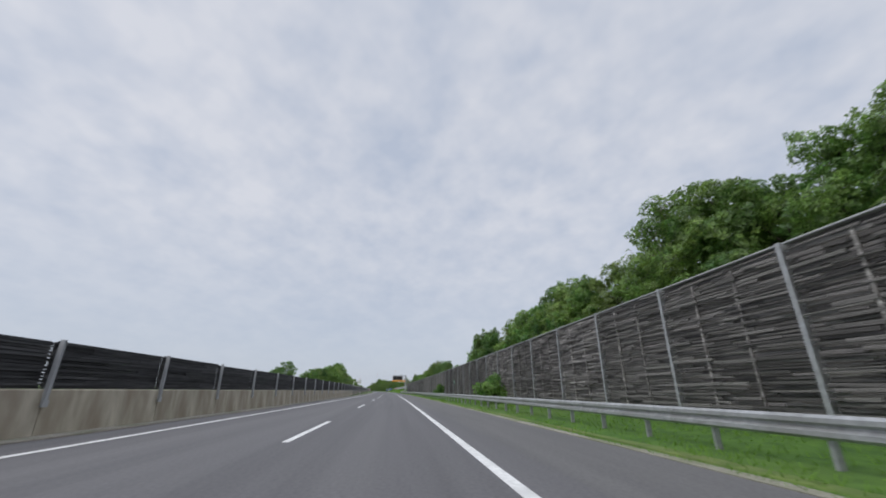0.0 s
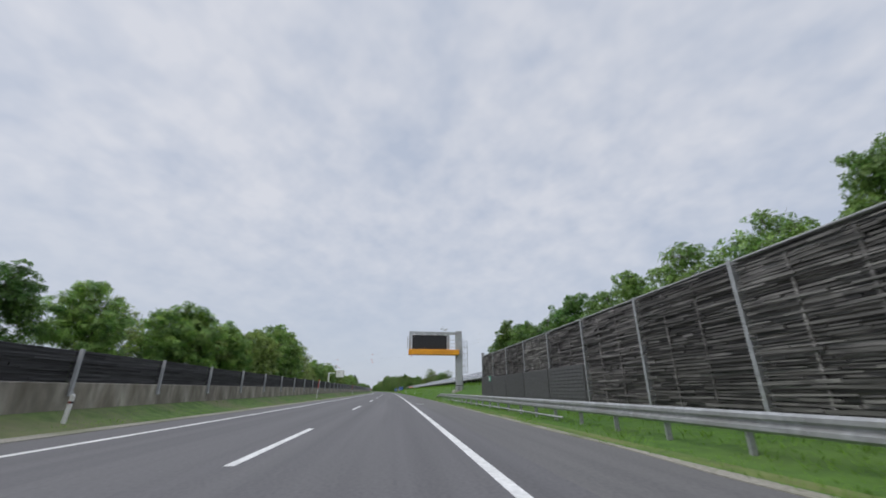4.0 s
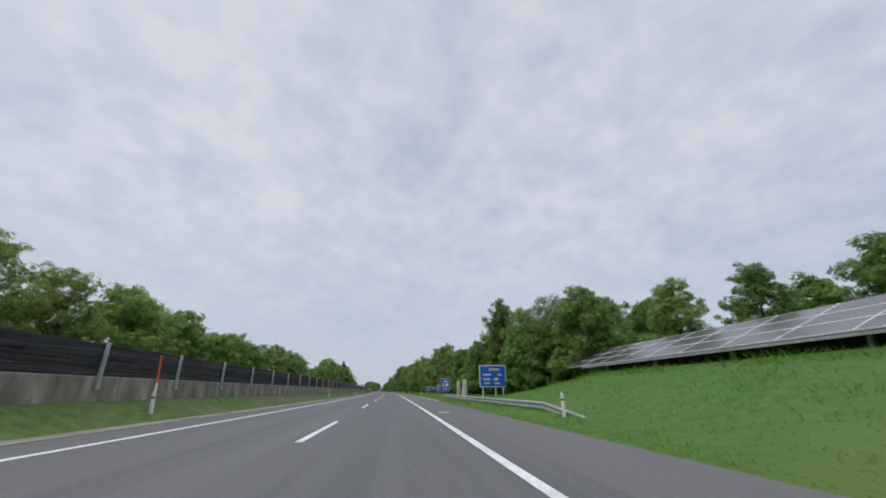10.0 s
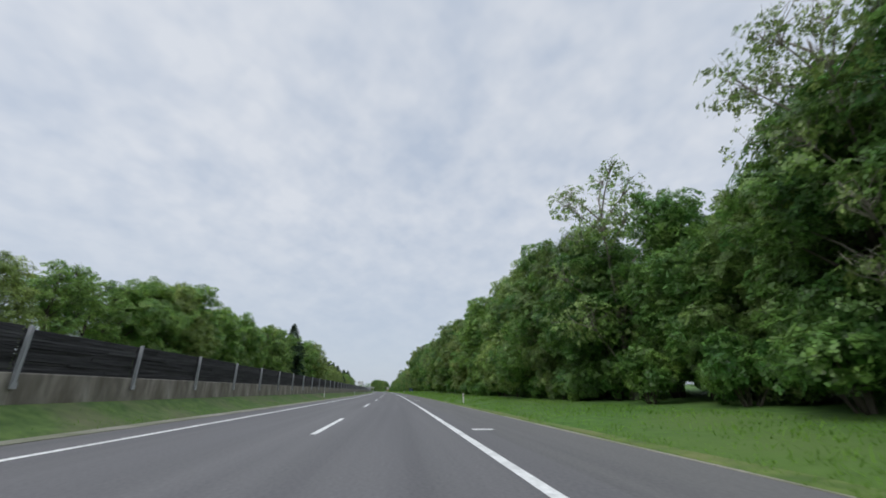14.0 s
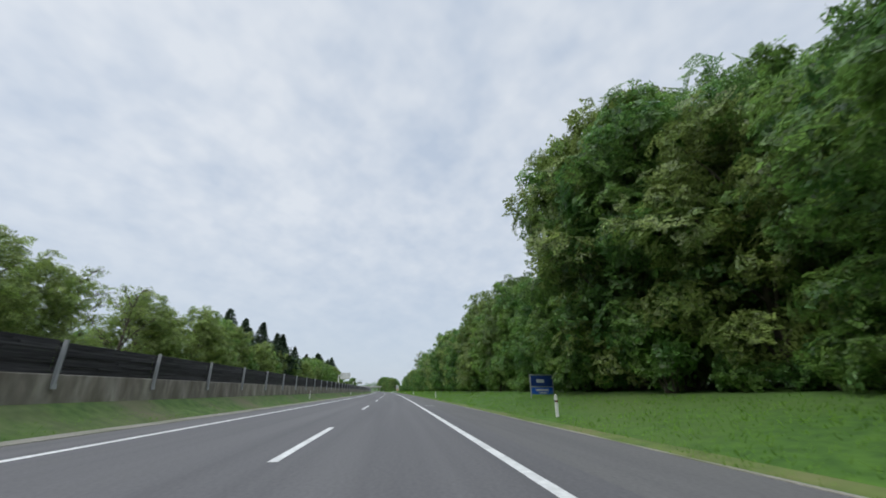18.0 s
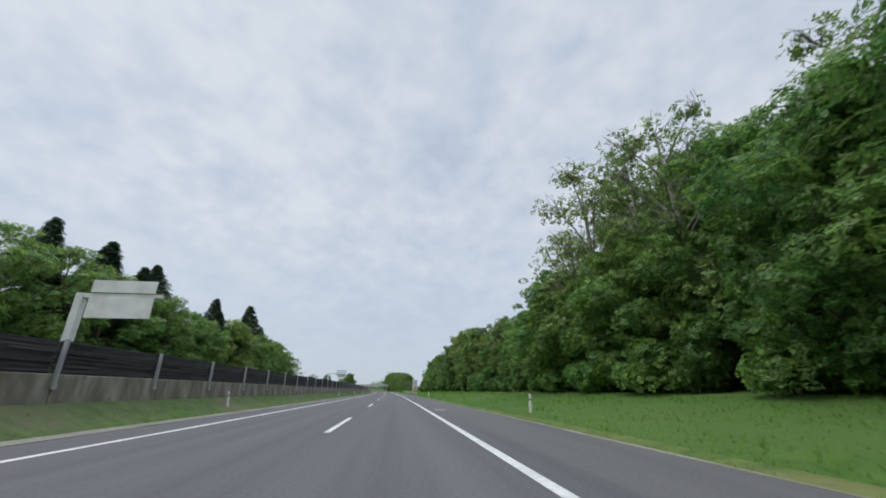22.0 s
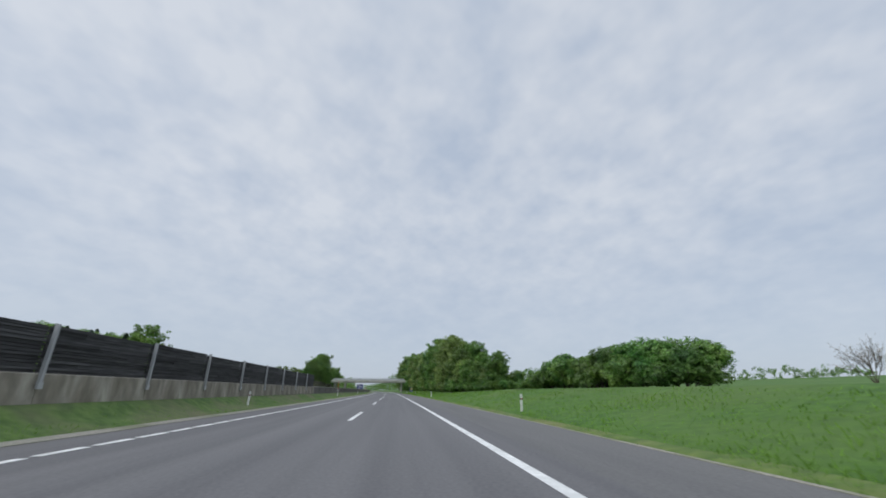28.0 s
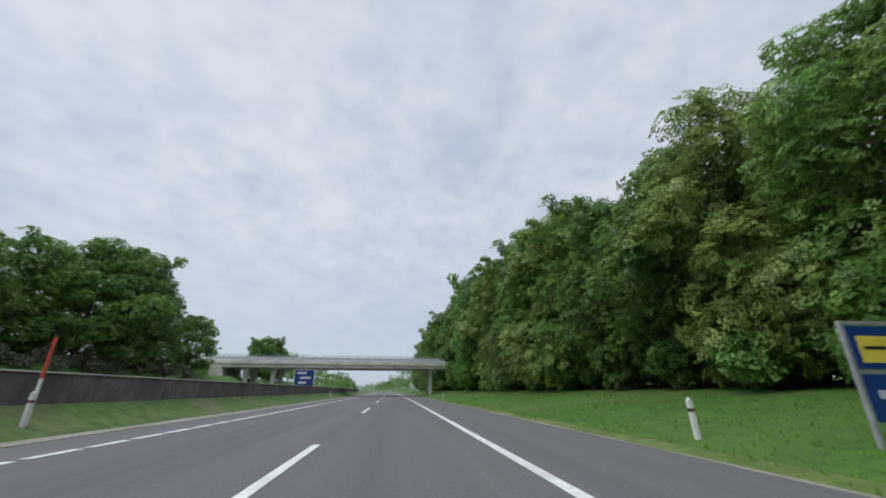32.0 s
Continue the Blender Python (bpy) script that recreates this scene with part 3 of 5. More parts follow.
def message_gantry():
    z0 = ground_z(195, 10.1)
    g = thing("message_gantry", "grey steel cantilever gantry with a switched-off black display and orange beam", "gantry", M(195, 10.1, z0 - 0.1))
    h = 8.1 - z0
    col = Build().box(-0.36, 0.36, -0.42, 0.42, 0.1, h)
    part("column", col, GREY_PAINT, g, bevel=0.03)
    part("footing", Build().box(-0.75, 0.75, -0.75, 0.75, -0.4, 0.16), PALE, g, "pale concrete footing", bevel=0.03)
    part("base_plate", Build().box(-0.55, 0.55, -0.6, 0.6, 0.16, 0.21), STEEL, g, bevel=0.008)
    for x in (-0.46, 0.46):
        for y in (-0.5, 0.5):
            part("bolt", Build().tube([(x, y, 0.2), (x, y, 0.3)], [0.035, 0.035], 6), STEEL, g)
    fence = part("collar_rail", Build().box(-0.62, 0.62, -0.62, -0.58, 0.66, 0.72), BLACK, g, "dark collar round the column foot")
    for x in (-0.55, -0.1, 0.45):
        part("post", Build().box(x - 0.02, x + 0.02, -0.62, -0.58, 0.2, 0.72), BLACK, fence)
    # orange housing along the underside
    zb = 5.2 - z0
    part("orange_beam", Build().extrude([(-6.15, zb), (-0.1, zb), (-0.02, zb + 0.08), (-0.02, zb + 0.62), (-6.15, zb + 0.62)], -0.75, 0.45), ORANGE, g,
         "bright orange enamelled housing", bevel=0.03)
    fr = part("display_frame", Build().box(-6.1, 0, -0.16, 0.16, h - 0.42, h - 0.1), GREY_PAINT, g, bevel=0.015)
    part("upright", Build().box(-6.1, -5.82, -0.16, 0.16, zb + 0.62, h - 0.42), GREY_PAINT, fr, bevel=0.01)
    part("upright", Build().box(-1.4, -1.12, -0.16, 0.16, zb + 0.62, h - 0.42), GREY_PAINT, fr, bevel=0.01)
    dp = part("display", Build().box(-5.74, -1.48, -0.2, 0.14, zb + 0.68, h - 0.5), BLACK, g, "unlit black display", bevel=0.02)
    rim = Build().box(-5.8, -1.42, -0.24, -0.19, h - 0.52, h - 0.46).box(-5.8, -5.74, -0.24, -0.19, zb + 0.66, h - 0.5)
    rim.box(-1.48, -1.42, -0.24, -0.19, zb + 0.66, h - 0.5)
    part("rim", rim, ALLOY, dp, "pale metal rim")
    for x in (-5.5, -4.25, -2.95, -1.7):
        part("clamp", Build().box(x - 0.12, x + 0.12, -0.27, -0.2, h - 0.56, h - 0.4), ALLOY, g, "pale metal clamp", bevel=0.01)
    for k in range(3):
        zz = zb + 0.95 + k * 0.42
        part("catwalk_rail", Build().tube([(-1.1, -0.3, zz), (-0.3, -0.3, zz)], [0.025, 0.025], 6), STEEL, g)
        part("catwalk_rail", Build().tube([(-6.3, -0.3, zz), (-6.1, -0.1, zz)], [0.025, 0.025], 6), STEEL, g)
    part("catwalk_rail", Build().tube([(-6.3, -0.3, zb + 0.7), (-6.3, -0.3, h - 0.7)], [0.03, 0.03], 6), STEEL, g)
    # ladder with its safety cage on the far side of the column
    lad = part("ladder", Build().box(0.5, 0.54, 0.2, 0.24, 0.5, h - 0.8).box(0.5, 0.54, 0.62, 0.66, 0.5, h - 0.8), STEEL, g)
    for k in range(20):
        part("rung", Build().tube([(0.52, 0.22, 0.7 + 0.3 * k), (0.52, 0.64, 0.7 + 0.3 * k)], [0.014, 0.014], 6), STEEL, lad)
    for k in range(6):
        z = 2.2 + k * 0.75
        part("hoop", Build().tube([(0.5, 0.1, z), (0.8, 0.0, z), (1.15, 0.25, z), (1.15, 0.6, z), (0.8, 0.85, z), (0.5, 0.75, z)], [0.018] * 6, 5), STEEL, lad)
    for x, y in ((0.8, 0.0), (1.15, 0.25), (1.15, 0.6), (0.8, 0.85)):
        part("cage_bar", Build().box(x - 0.015, x + 0.015, y - 0.015, y + 0.015, 2.2, 5.95), STEEL, lad)
    an = part("sensor_mast", Build().tube([(-1.9, 0, h - 0.1), (-1.9, 0, h + 0.55)], [0.025, 0.018], 6), STEEL, g)
    part("camera_head", Build().tube([(-2.25, 0, h + 0.2), (-2.05, 0.05, h + 0.32)], [0.07, 0.09], 8), GREY_PAINT, an)
    part("camera_head", Build().tube([(-1.75, 0, h + 0.12), (-1.42, 0.05, h + 0.3)], [0.07, 0.09], 8), GREY_PAINT, an)


message_gantry()


def far_gantry(s, label, top=7.3, boards=True, foot=0.0, span=(2.6, 5.4)):
    """A cantilever of the opposite carriageway, seen from behind."""
    g = thing("sign_gantry", label, "gantry", M(s, -20.0, ground_z(s, -20.0)), "opposite gantries")
    part("column", Build().box(foot - 0.22, foot + 0.22, -0.25, 0.25, -0.2, top), CREAM, g, bevel=0.03)
    part("arm", Build().extrude([(foot - 0.22, top - 0.30), (span[1] + 0.3, top - 0.22), (span[1] + 0.3, top), (foot - 0.22, top)], -0.18, 0.18), CREAM, g, bevel=0.02)
    if boards:
        for z0, z1 in ((top - 1.6, top - 0.25), (top + 0.05, top + 0.85)):
            bd = part("sign_board", Build().box(span[0], span[1], -0.30, -0.22, z0, z1), CREAM, g, "pale back of a sign board", bevel=0.01)
            for x in np.linspace(span[0] + 0.5, span[1] - 0.5, 3):
                part("rib", Build().box(x - 0.04, x + 0.04, -0.22, -0.17, z0 + 0.04, z1 - 0.04), CREAM, bd)
    else:
        dk = part("catwalk", Build().box(2.8, 6.2, -0.6, 0.6, top - 0.52, top - 0.36), STEEL, g, bevel=0.01)
        for x in np.linspace(2.9, 6.1, 8):
            for y in (-0.55, 0.55):
                part("baluster", Build().box(x - 0.03, x + 0.03, y - 0.03, y + 0.03, top - 0.36, top + 0.95), STEEL, dk)
        for y in (-0.55, 0.55):
            for z in (top + 0.3, top + 0.92):
                part("handrail", Build().box(2.85, 6.15, y - 0.025, y + 0.025, z, z + 0.05), STEEL, dk)
        part("sign_board", Build().box(3.2, 6.0, -0.12, -0.04, top - 1.5, top - 0.55), CREAM, g, "pale back of a sign board", bevel=0.01)
    return g


far_gantry(299, "pale steel cantilever with sign backs over the opposite carriageway")
far_gantry(817, "pale steel cantilever with wide sign backs over the opposite carriageway", 7.0, True, 1.6, (2.25, 6.1))
far_gantry(937, "pale steel cantilever with a railed catwalk over the opposite carriageway", 6.9, False)

# ---------------------------------------------------------------- solar panels on the bank
LOW, HIGH = (12.7, 2.46), (15.3, 3.60)
slope = math.atan2(HIGH[1] - LOW[1], HIGH[0] - LOW[0])
span = hypot(HIGH[0] - LOW[0], HIGH[1] - LOW[1])
mod_w, mod_l = span / 3, 2.0
pv_glass = Build().box(0.02, mod_w - 0.025, -mod_l / 2 + 0.02, mod_l / 2 - 0.02, 0.0, 0.035).mesh("solar_panel", PANEL)
RW = 0.02
rim_b = Build().box(0.0, RW, -mod_l / 2, mod_l / 2, 0, 0.042).box(mod_w - 0.005 - RW, mod_w - 0.004, -mod_l / 2, mod_l / 2, 0, 0.042)
rim_b.box(RW, mod_w - 0.005 - RW, -mod_l / 2, -mod_l / 2 + RW, 0, 0.042).box(RW, mod_w - 0.005 - RW, mod_l / 2 - RW, mod_l / 2, 0, 0.042)
rim_mesh = rim_b.mesh("panel_rim", ALLOY)
# near-black colour that stands in for the shade under the panels' overhang
SHADE_STRIP = material("overhang_shade", (0.012, 0.012, 0.012), (0.03, 0.029, 0.027), 4, 0.9, bump=0.4, stretch=(1, 0.2, 2))


def solar_row(s0, n, sink=0.0):
    a = thing("solar_array", "long row of dark solar panels on a grass bank", "solar panels", group="solar arrays")
    for i in range(n):
        s = s0 + (i + 0.5) * mod_l
        for r in range(3):
            m = M(s, LOW[0], LOW[1] - sink) @ Matrix.Rotation(-slope, 4, "Y") @ Matrix.Translation((r * mod_w, 0, 0.05))
            pv = part("solar_panel", pv_glass, PANEL, a, m=m)
            part("panel_rim", rim_mesh, ALLOY, pv)
    mid, half = s0 + n * mod_l / 2, n * mod_l / 2
    for k in range(int(n / 2)):
        s = s0 + 2 + 4 * k
        part("gutter", Build().box(-0.06, 0.02, -2, 2, -0.06, 0.02), STEEL, a, "grey lower edge beam", m=M(s, LOW[0], LOW[1] - sink))
        # added upright strip: paints the overhang's shade, no boards known here
        part("retaining_board", Build().box(0.0, 0.06, -2, 2, -0.75, -0.02), SHADE_STRIP, a, "near-black strip added as the shade below the panels", m=M(s, 13.25, LOW[1] + 0.16 - sink))
        part("support", Build().box(-0.05, 0.05, -0.05, 0.05, -0.9, 0.0), STEEL, a, m=M(s, 13.1, LOW[1] + 0.12 - sink))
        part("support", Build().box(-0.05, 0.05, -0.05, 0.05, -1.6, 0.0), STEEL, a, m=M(s, 15.0, HIGH[1] - 0.15 - sink))
    return a


solar_row(188.5, 50)
solar_row(290, 47, 0.16)

# ---------------------------------------------------------------- signs
def legs(t, xs, y, z0, z1, r=0.05, mat=STEEL):
    for x in xs:
        part("post", Build().tube([(x, y, z0), (x, y, z1)], [r, r], 8), mat, t, smooth=False)


def board(t, x0, x1, z0, z1, mat, edge=0.06, rim=WHITE):
    bd = part("board", Build().box(x0, x1, -0.03, 0.0, z0, z1), rim, t, bevel=0.012)
    part("face", Build().box(x0 + edge, x1 - edge, -0.036, -0.03, z0 + edge, z1 - edge), mat, bd)
    return bd


def bars(parent, items, mat, label="plain bars in place of writing"):
    for x, z, w, h in items:
        part("writing_bar", Build().box(x - w / 2, x + w / 2, -0.042, -0.036, z - h / 2, z + h / 2), mat, parent, label)


def big_blue():
    z = ground_z(397, 11.1)
    t = thing("direction_sign", "blue motorway direction sign with white edge on three posts", "road sign", M(397, 11.1, z, -4))
    legs(t, (-0.95, 0.25, 0.95), 0.06, -0.3, 2.4, 0.055, WHITE)
    bd = board(t, -1.25, 1.25, 0.85, 2.8, BLUE, 0.07)
    bars(bd, [(0.15, 2.42, 1.0, 0.16)], YELLOW)
    bars(bd, [(-0.55, 1.95, 0.75, 0.12), (0.65, 1.95, 0.35, 0.12), (-0.6, 1.55, 0.65, 0.12), (0.3, 1.55, 0.4, 0.16), (-0.55, 1.2, 0.5, 0.1), (0.4, 1.2, 0.5, 0.1)], WHITE)


def second_blue():
    z = ground_z(417, 9.2)
    t = thing("service_sign", "narrow blue service sign with white marks", "road sign", M(417, 9.2, z))
    legs(t, (-0.35, 0.35), 0.05, -0.3, 1.6)
    bd = board(t, -0.6, 0.6, 0.75, 2.35, BLUE, 0.04)
    bars(bd, [(0.05, 2.0, 0.7, 0.16), (-0.28, 1.55, 0.14, 0.5), (0.2, 1.55, 0.4, 0.4), (0.05, 1.05, 0.6, 0.12)], WHITE)
    for s, w in ((434, 0.7), (452, 0.9)):
        z = ground_z(s, 10.2)
        t = thing("service_sign", "small blue service sign before the trees", "road sign", M(s, 10.2, z))
        legs(t, (-w * 0.3, w * 0.3), 0.05, -0.3, 1.2)
        bd = board(t, -w / 2, w / 2, 0.7, 1.6, BLUE, 0.04)
        bars(bd, [(0, 1.3, w * 0.5, 0.12), (0, 1.0, w * 0.4, 0.12)], WHITE)


def green_sign():
    t = thing("green_arrow_sign", "small green sign on a thin leaning post", "road sign", M(441.2, 10.0, ground_z(441.2, 10.0)) @ Matrix.Rotation(radians(4), 4, "Y"))
    legs(t, (0.0,), 0.03, -0.3, 1.3, 0.03)
    bd = board(t, -0.32, 0.32, 0.95, 1.4, GREEN, 0.03)
    bars(bd, [(-0.05, 1.24, 0.3, 0.06), (0.05, 1.1, 0.22, 0.06)], WHITE)


def framed_blue(s, u, label, w, z0, z1, split):
    z = ground_z(s, u)
    t = thing("notice_frame", label, "road sign", M(s, u, z))
    for x in (-w / 2, w / 2):
        part("post", Build().box(x - 0.03, x + 0.03, -0.03, 0.03, -0.3, z1), STEEL, t)
    part("top_rail", Build().box(-w / 2 - 0.03, w / 2 + 0.03, -0.03, 0.03, z1, z1 + 0.06), STEEL, t)
    part("mid_rail", Build().box(-w / 2 + 0.03, w / 2 - 0.03, -0.02, 0.02, split - 0.03, split + 0.03), STEEL, t)
    lo = part("lower_panel", Build().box(-w / 2 + 0.04, w / 2 - 0.04, -0.03, 0.0, z0, split - 0.04), BLUE if w > 1.2 else NAVY, t)
    up = part("upper_panel", Build().box(-w / 2 + 0.04, w / 2 - 0.04, -0.03, 0.0, split + 0.04, z1 - 0.02), NAVY, t)
    bars(lo, [(0, (z0 + split) / 2 + 0.03, w * 0.55, 0.12), (0.04, (z0 + split) / 2 - 0.14, w * 0.35, 0.06)], SILVER)
    if w < 1.2:
        part("yellow_field", Build().box(-w * 0.33, w * 0.33, -0.038, -0.03, split + 0.13, z1 - 0.17), YELLOW, up, "yellow panel with worn marks")
        bars(up, [(-0.05, (split + z1) / 2, 0.4, 0.05)], BLACK)
    else:
        bars(up, [(-0.1, (split + z1) / 2, 0.5, 0.2)], SILVER)
    return t


def tall_board():
    z = ground_z(921.5, 9.55)
    t = thing("tall_notice_board", "tall grey roadworks notice board with an orange field on steel posts", "road sign", M(921.5, 9.55, z, -3))
    legs(t, (-0.55, 0.5), 0.08, -0.3, 4.0 - z, 0.06)
    b0, b1 = 1.0 - z, 4.35 - z
    bd = board(t, -0.78, 0.78, b0, b1, SILVER, 0.06)
    part("title_field", Build().box(-0.66, 0.66, -0.043, -0.036, b1 - 0.52, b1 - 0.1), WHITE, bd, "white title field")
    bars(bd, [(-0.3 + 0.16 * k, b1 - 0.31, 0.1, 0.16) for k in range(5)], BLACK)
    bars(bd, [(0, b1 - 0.66, 1.2, 0.05), (-0.15, b1 - 0.92, 0.7, 0.09), (0.2, b1 - 1.1, 0.6, 0.07)], GREY_PAINT)
    for x in (-0.42, 0.0, 0.42):
        part("lane_mark", Build().box(x - 0.04, x + 0.04, -0.042, -0.036, b0 + 1.3, b0 + 2.1), WHITE, bd, "white painted lane mark")
    part("orange_field", Build().box(-0.42, 0.5, -0.046, -0.036, b0 + 0.12, b0 + 1.05), AMBER, bd, "bright orange field")
    txt = bpy.data.curves.new("number", "FONT")
    txt.body, txt.size, txt.align_x, txt.extrude = "40", 0.58, "CENTER", 0.003
    me_ob = bpy.data.objects.new("number_source", txt)
    scene.collection.objects.link(me_ob)
    dg = bpy.context.evaluated_depsgraph_get()
    me = bpy.data.meshes.new_from_object(me_ob.evaluated_get(dg))
    bpy.data.objects.remove(me_ob)
    me.materials.clear()
    me.materials.append(BLACK)
    part("number", me, BLACK, bd, "black numerals", m=Matrix.Translation((0.04, -0.05, b0 + 0.5)) @ Matrix.Rotation(radians(90), 4, "X"))
    bars(bd, [(0.04, b0 + 0.28, 0.5, 0.1)], BLACK)


def orange_marker():
    z = ground_z(314, 11.0)
    t = thing("orange_marker", "bright orange boxed marker on a thin post in the grass", "marker", M(314, 11.0, z))
    legs(t, (0.0,), 0.0, -0.3, 1.2, 0.03)
    part("box", Build().extrude([(-0.62, 0.85), (0.62, 0.85), (0.7, 0.95), (0.62, 1.16), (-0.62, 1.16)], -0.15, 0.15), SIGNAL, t, bevel=0.015)


big_blue()
second_blue()
green_sign()
framed_blue(675.9, 11.35, "steel frame with dark and blue notice panels in the grass", 1.5, 0.1, 1.25, 0.55)
framed_blue(1145.8, 9.1, "steel frame with yellow and dark blue notice panels", 1.0, 0.25, 1.65, 0.95)
tall_board()
orange_marker()


def stone(s, u, h, turn, lean):
    b = Build()
    r = random.Random(int(s * 10))
    rings = 7
    for i in range(rings):
        f = i / (rings - 1)
        w = (0.42 - 0.13 * f) * (1 if i < rings - 1 else 0.55)
        d = w * 0.55
        for k in range(8):
            a = 2 * pi * k / 8
            b.v.append((w * cos(a) * r.uniform(0.85, 1.1), d * sin(a) * r.uniform(0.85, 1.1), -0.2 + (h + 0.2) * f))
    for i in range(rings - 1):
        for k in range(8):
            k2 = (k + 1) % 8
            b.f.append((i * 8 + k, i * 8 + k2, (i + 1) * 8 + k2, (i + 1) * 8 + k))
    b.f.append(tuple((rings - 1) * 8 + k for k in range(8)))
    single("standing_stone", b, PALE, "tall pale standing stone in the grass", "stone",
           M(s, u, ground_z(s, u), turn) @ Matrix.Rotation(radians(lean), 4, "Y"), "standing stones")


stone(413.2, 10.6, 1.85, 20, -3)
stone(411.4, 11.0, 2.0, -15, 2)

# ---------------------------------------------------------------- delineators
dl_body = Build().extrude([(-0.05, -0.3), (0.05, -0.3), (0.05, 0.92), (0.0, 1.0), (-0.05, 0.94)], -0.04, 0.04).mesh("post_body", WHITE, 0.008)
dl_band = Build().box(-0.053, 0.053, -0.043, 0.043, 0.73, 0.79).mesh("band", BLACK)
dl_eye = Build().box(-0.02, 0.02, -0.047, -0.042, 0.735, 0.785).mesh("reflector", RED)
master = thing("delineator", "white plastic roadside delineator with a black band", "delineator", M(243, 7.7, ground_z(243, 7.7) - 0.2), "delineators")
part("post_body", dl_body, WHITE, master)
part("band", dl_band, BLACK, master, "black band")
part("reflector", dl_eye, RED, master, "red reflector")
r = random.Random(9)
for s in (290, 331, 373.5, 441.5, 487, 536, 665, 707.3, 759.7, 807.5, 858, 1020.5, 1065, 1107, 1148.3, 1190, 1230):
    u = 7.7 + 0.12 * r.random()
    copy_thing(master, M(s, u, ground_z(s, u) - 0.22) @ Matrix.Rotation(radians(r.uniform(-3, 3)), 4, "Y"))
for s in (115.7, 160, 199, 247.4, 299, 341, 376.8, 420, 466, 512, 558, 604, 650, 696, 742, 780, 813.6, 860, 890, 928.3, 980, 1028, 1069.5, 1112, 1151.6, 1200):
    tall = s in (199, 247.4, 376.8, 420, 928.3, 1069.5, 1151.6)
    u = -6.3 if s < 130 else -7.0
    d = copy_thing(master, M(s, u, ground_z(s, u) - 0.18) @ Matrix.Rotation(radians(r.uniform(-4, 4)), 4, "Y"))
    if tall:
        d["label"] = "white delineator with a tall red and white snow pole"
        part("snow_pole", Build().tube([(0.0, 0.07, 0.2), (0.0, 0.07, 1.3)], [0.04, 0.04], 8), WHITE, d)
        part("snow_pole_top", Build().tube([(0.0, 0.07, 1.3), (0.0, 0.07, 2.3)], [0.041, 0.038], 8), RED, d, "red upper pole")

# ---------------------------------------------------------------- bridge across the motorway
BEAM = material("light_bridge_concrete", (0.60, 0.58, 0.52), (0.74, 0.72, 0.66), 2.0, 0.9, bump=0.2, stain=(0.50, 0.48, 0.43), stain_scale=0.5)


def bridge():
    m = M(1222, 0, 0)
    b = thing("bridge", "pale concrete road bridge across the motorway", "bridge", m)
    part("deck", Build().extrude([(-46, 5.35), (-28.6, 5.05), (9, 4.95), (26, 5.15), (26, 5.95), (9, 5.85), (-28.6, 5.9), (-46, 6.1)], -4.6, 4.6), BEAM, b, bevel=0.04)
    for y in (-4.85, 4.6):
        part("edge_beam", Build().extrude([(-46, 5.75), (9, 5.5), (26, 5.6), (26, 6.25), (9, 6.15), (-46, 6.35)], y, y + 0.25), BEAM, b, "pale edge beam", bevel=0.02)
        rl = part("railing", Build().extrude([(-46, 7.2), (9, 7.05), (26, 7.1), (26, 7.18), (9, 7.13), (-46, 7.28)], y + 0.08, y + 0.16), STEEL, b)
        for k in range(36):
            x = -45 + 2 * k
            part("baluster", Build().box(x - 0.03, x + 0.03, y + 0.09, y + 0.15, 6.1, 7.1), STEEL, rl)
        part("mesh_board", Build().extrude([(-46, 6.4), (9, 6.22), (26, 6.3), (26, 6.9), (9, 6.85), (-46, 7.0)], y + 0.11, y + 0.13), SILVER, b, "grey railing infill")
    for x in (8.9, -20.4, -25.4):
        for y in (-2.6, 2.6):
            part("pier", Build().extrude([(x - 0.55, 5.2), (x - 0.35, 4.3), (x - 0.3, -0.3), (x + 0.3, -0.3), (x + 0.35, 4.3), (x + 0.55, 5.2)], y - 0.45, y + 0.45), BEAM, b, bevel=0.03)
    part("abutment", Build().extrude([(-31.0, -0.5), (-27.6, -0.5), (-28.9, 5.2), (-31.0, 5.2)], -4.9, 4.9), PALE, b, bevel=0.03)
    part("abutment", Build().extrude([(15.5, -0.5), (19, -0.5), (19, 5.2), (16.2, 5.2)], -4.9, 4.9), PALE, b, bevel=0.03)
    part("approach_left", Build().extrude([(-90, 1.0), (-31.0, 1.0), (-31.0, 5.3), (-90, 5.6)], -5, 5), GRASS, b, "grassed approach embankment")
    part("approach_right", Build().extrude([(19, 1.0), (80, 1.0), (80, 5.4), (19, 5.2)], -5, 5), GRASS, b, "grassed approach embankment")


bridge()
t = thing("blue_board", "blue sign board beside the opposite carriageway, darkened as in the bridge's shade", "road sign", M(1205, -11.9, 0.0))
legs(t, (-1.2, 1.2), 0.06, -0.3, 3.0, 0.07)
# navy in place of blue puts the bridge's shade into the sheet's colour
bd = board(t, -1.5, 1.5, 1.2, 4.1, NAVY, 0.08)
bars(bd, [(-0.4, 3.6, 1.4, 0.3), (0.2, 2.9, 1.6, 0.3), (-0.2, 2.2, 1.2, 0.3)], WHITE)

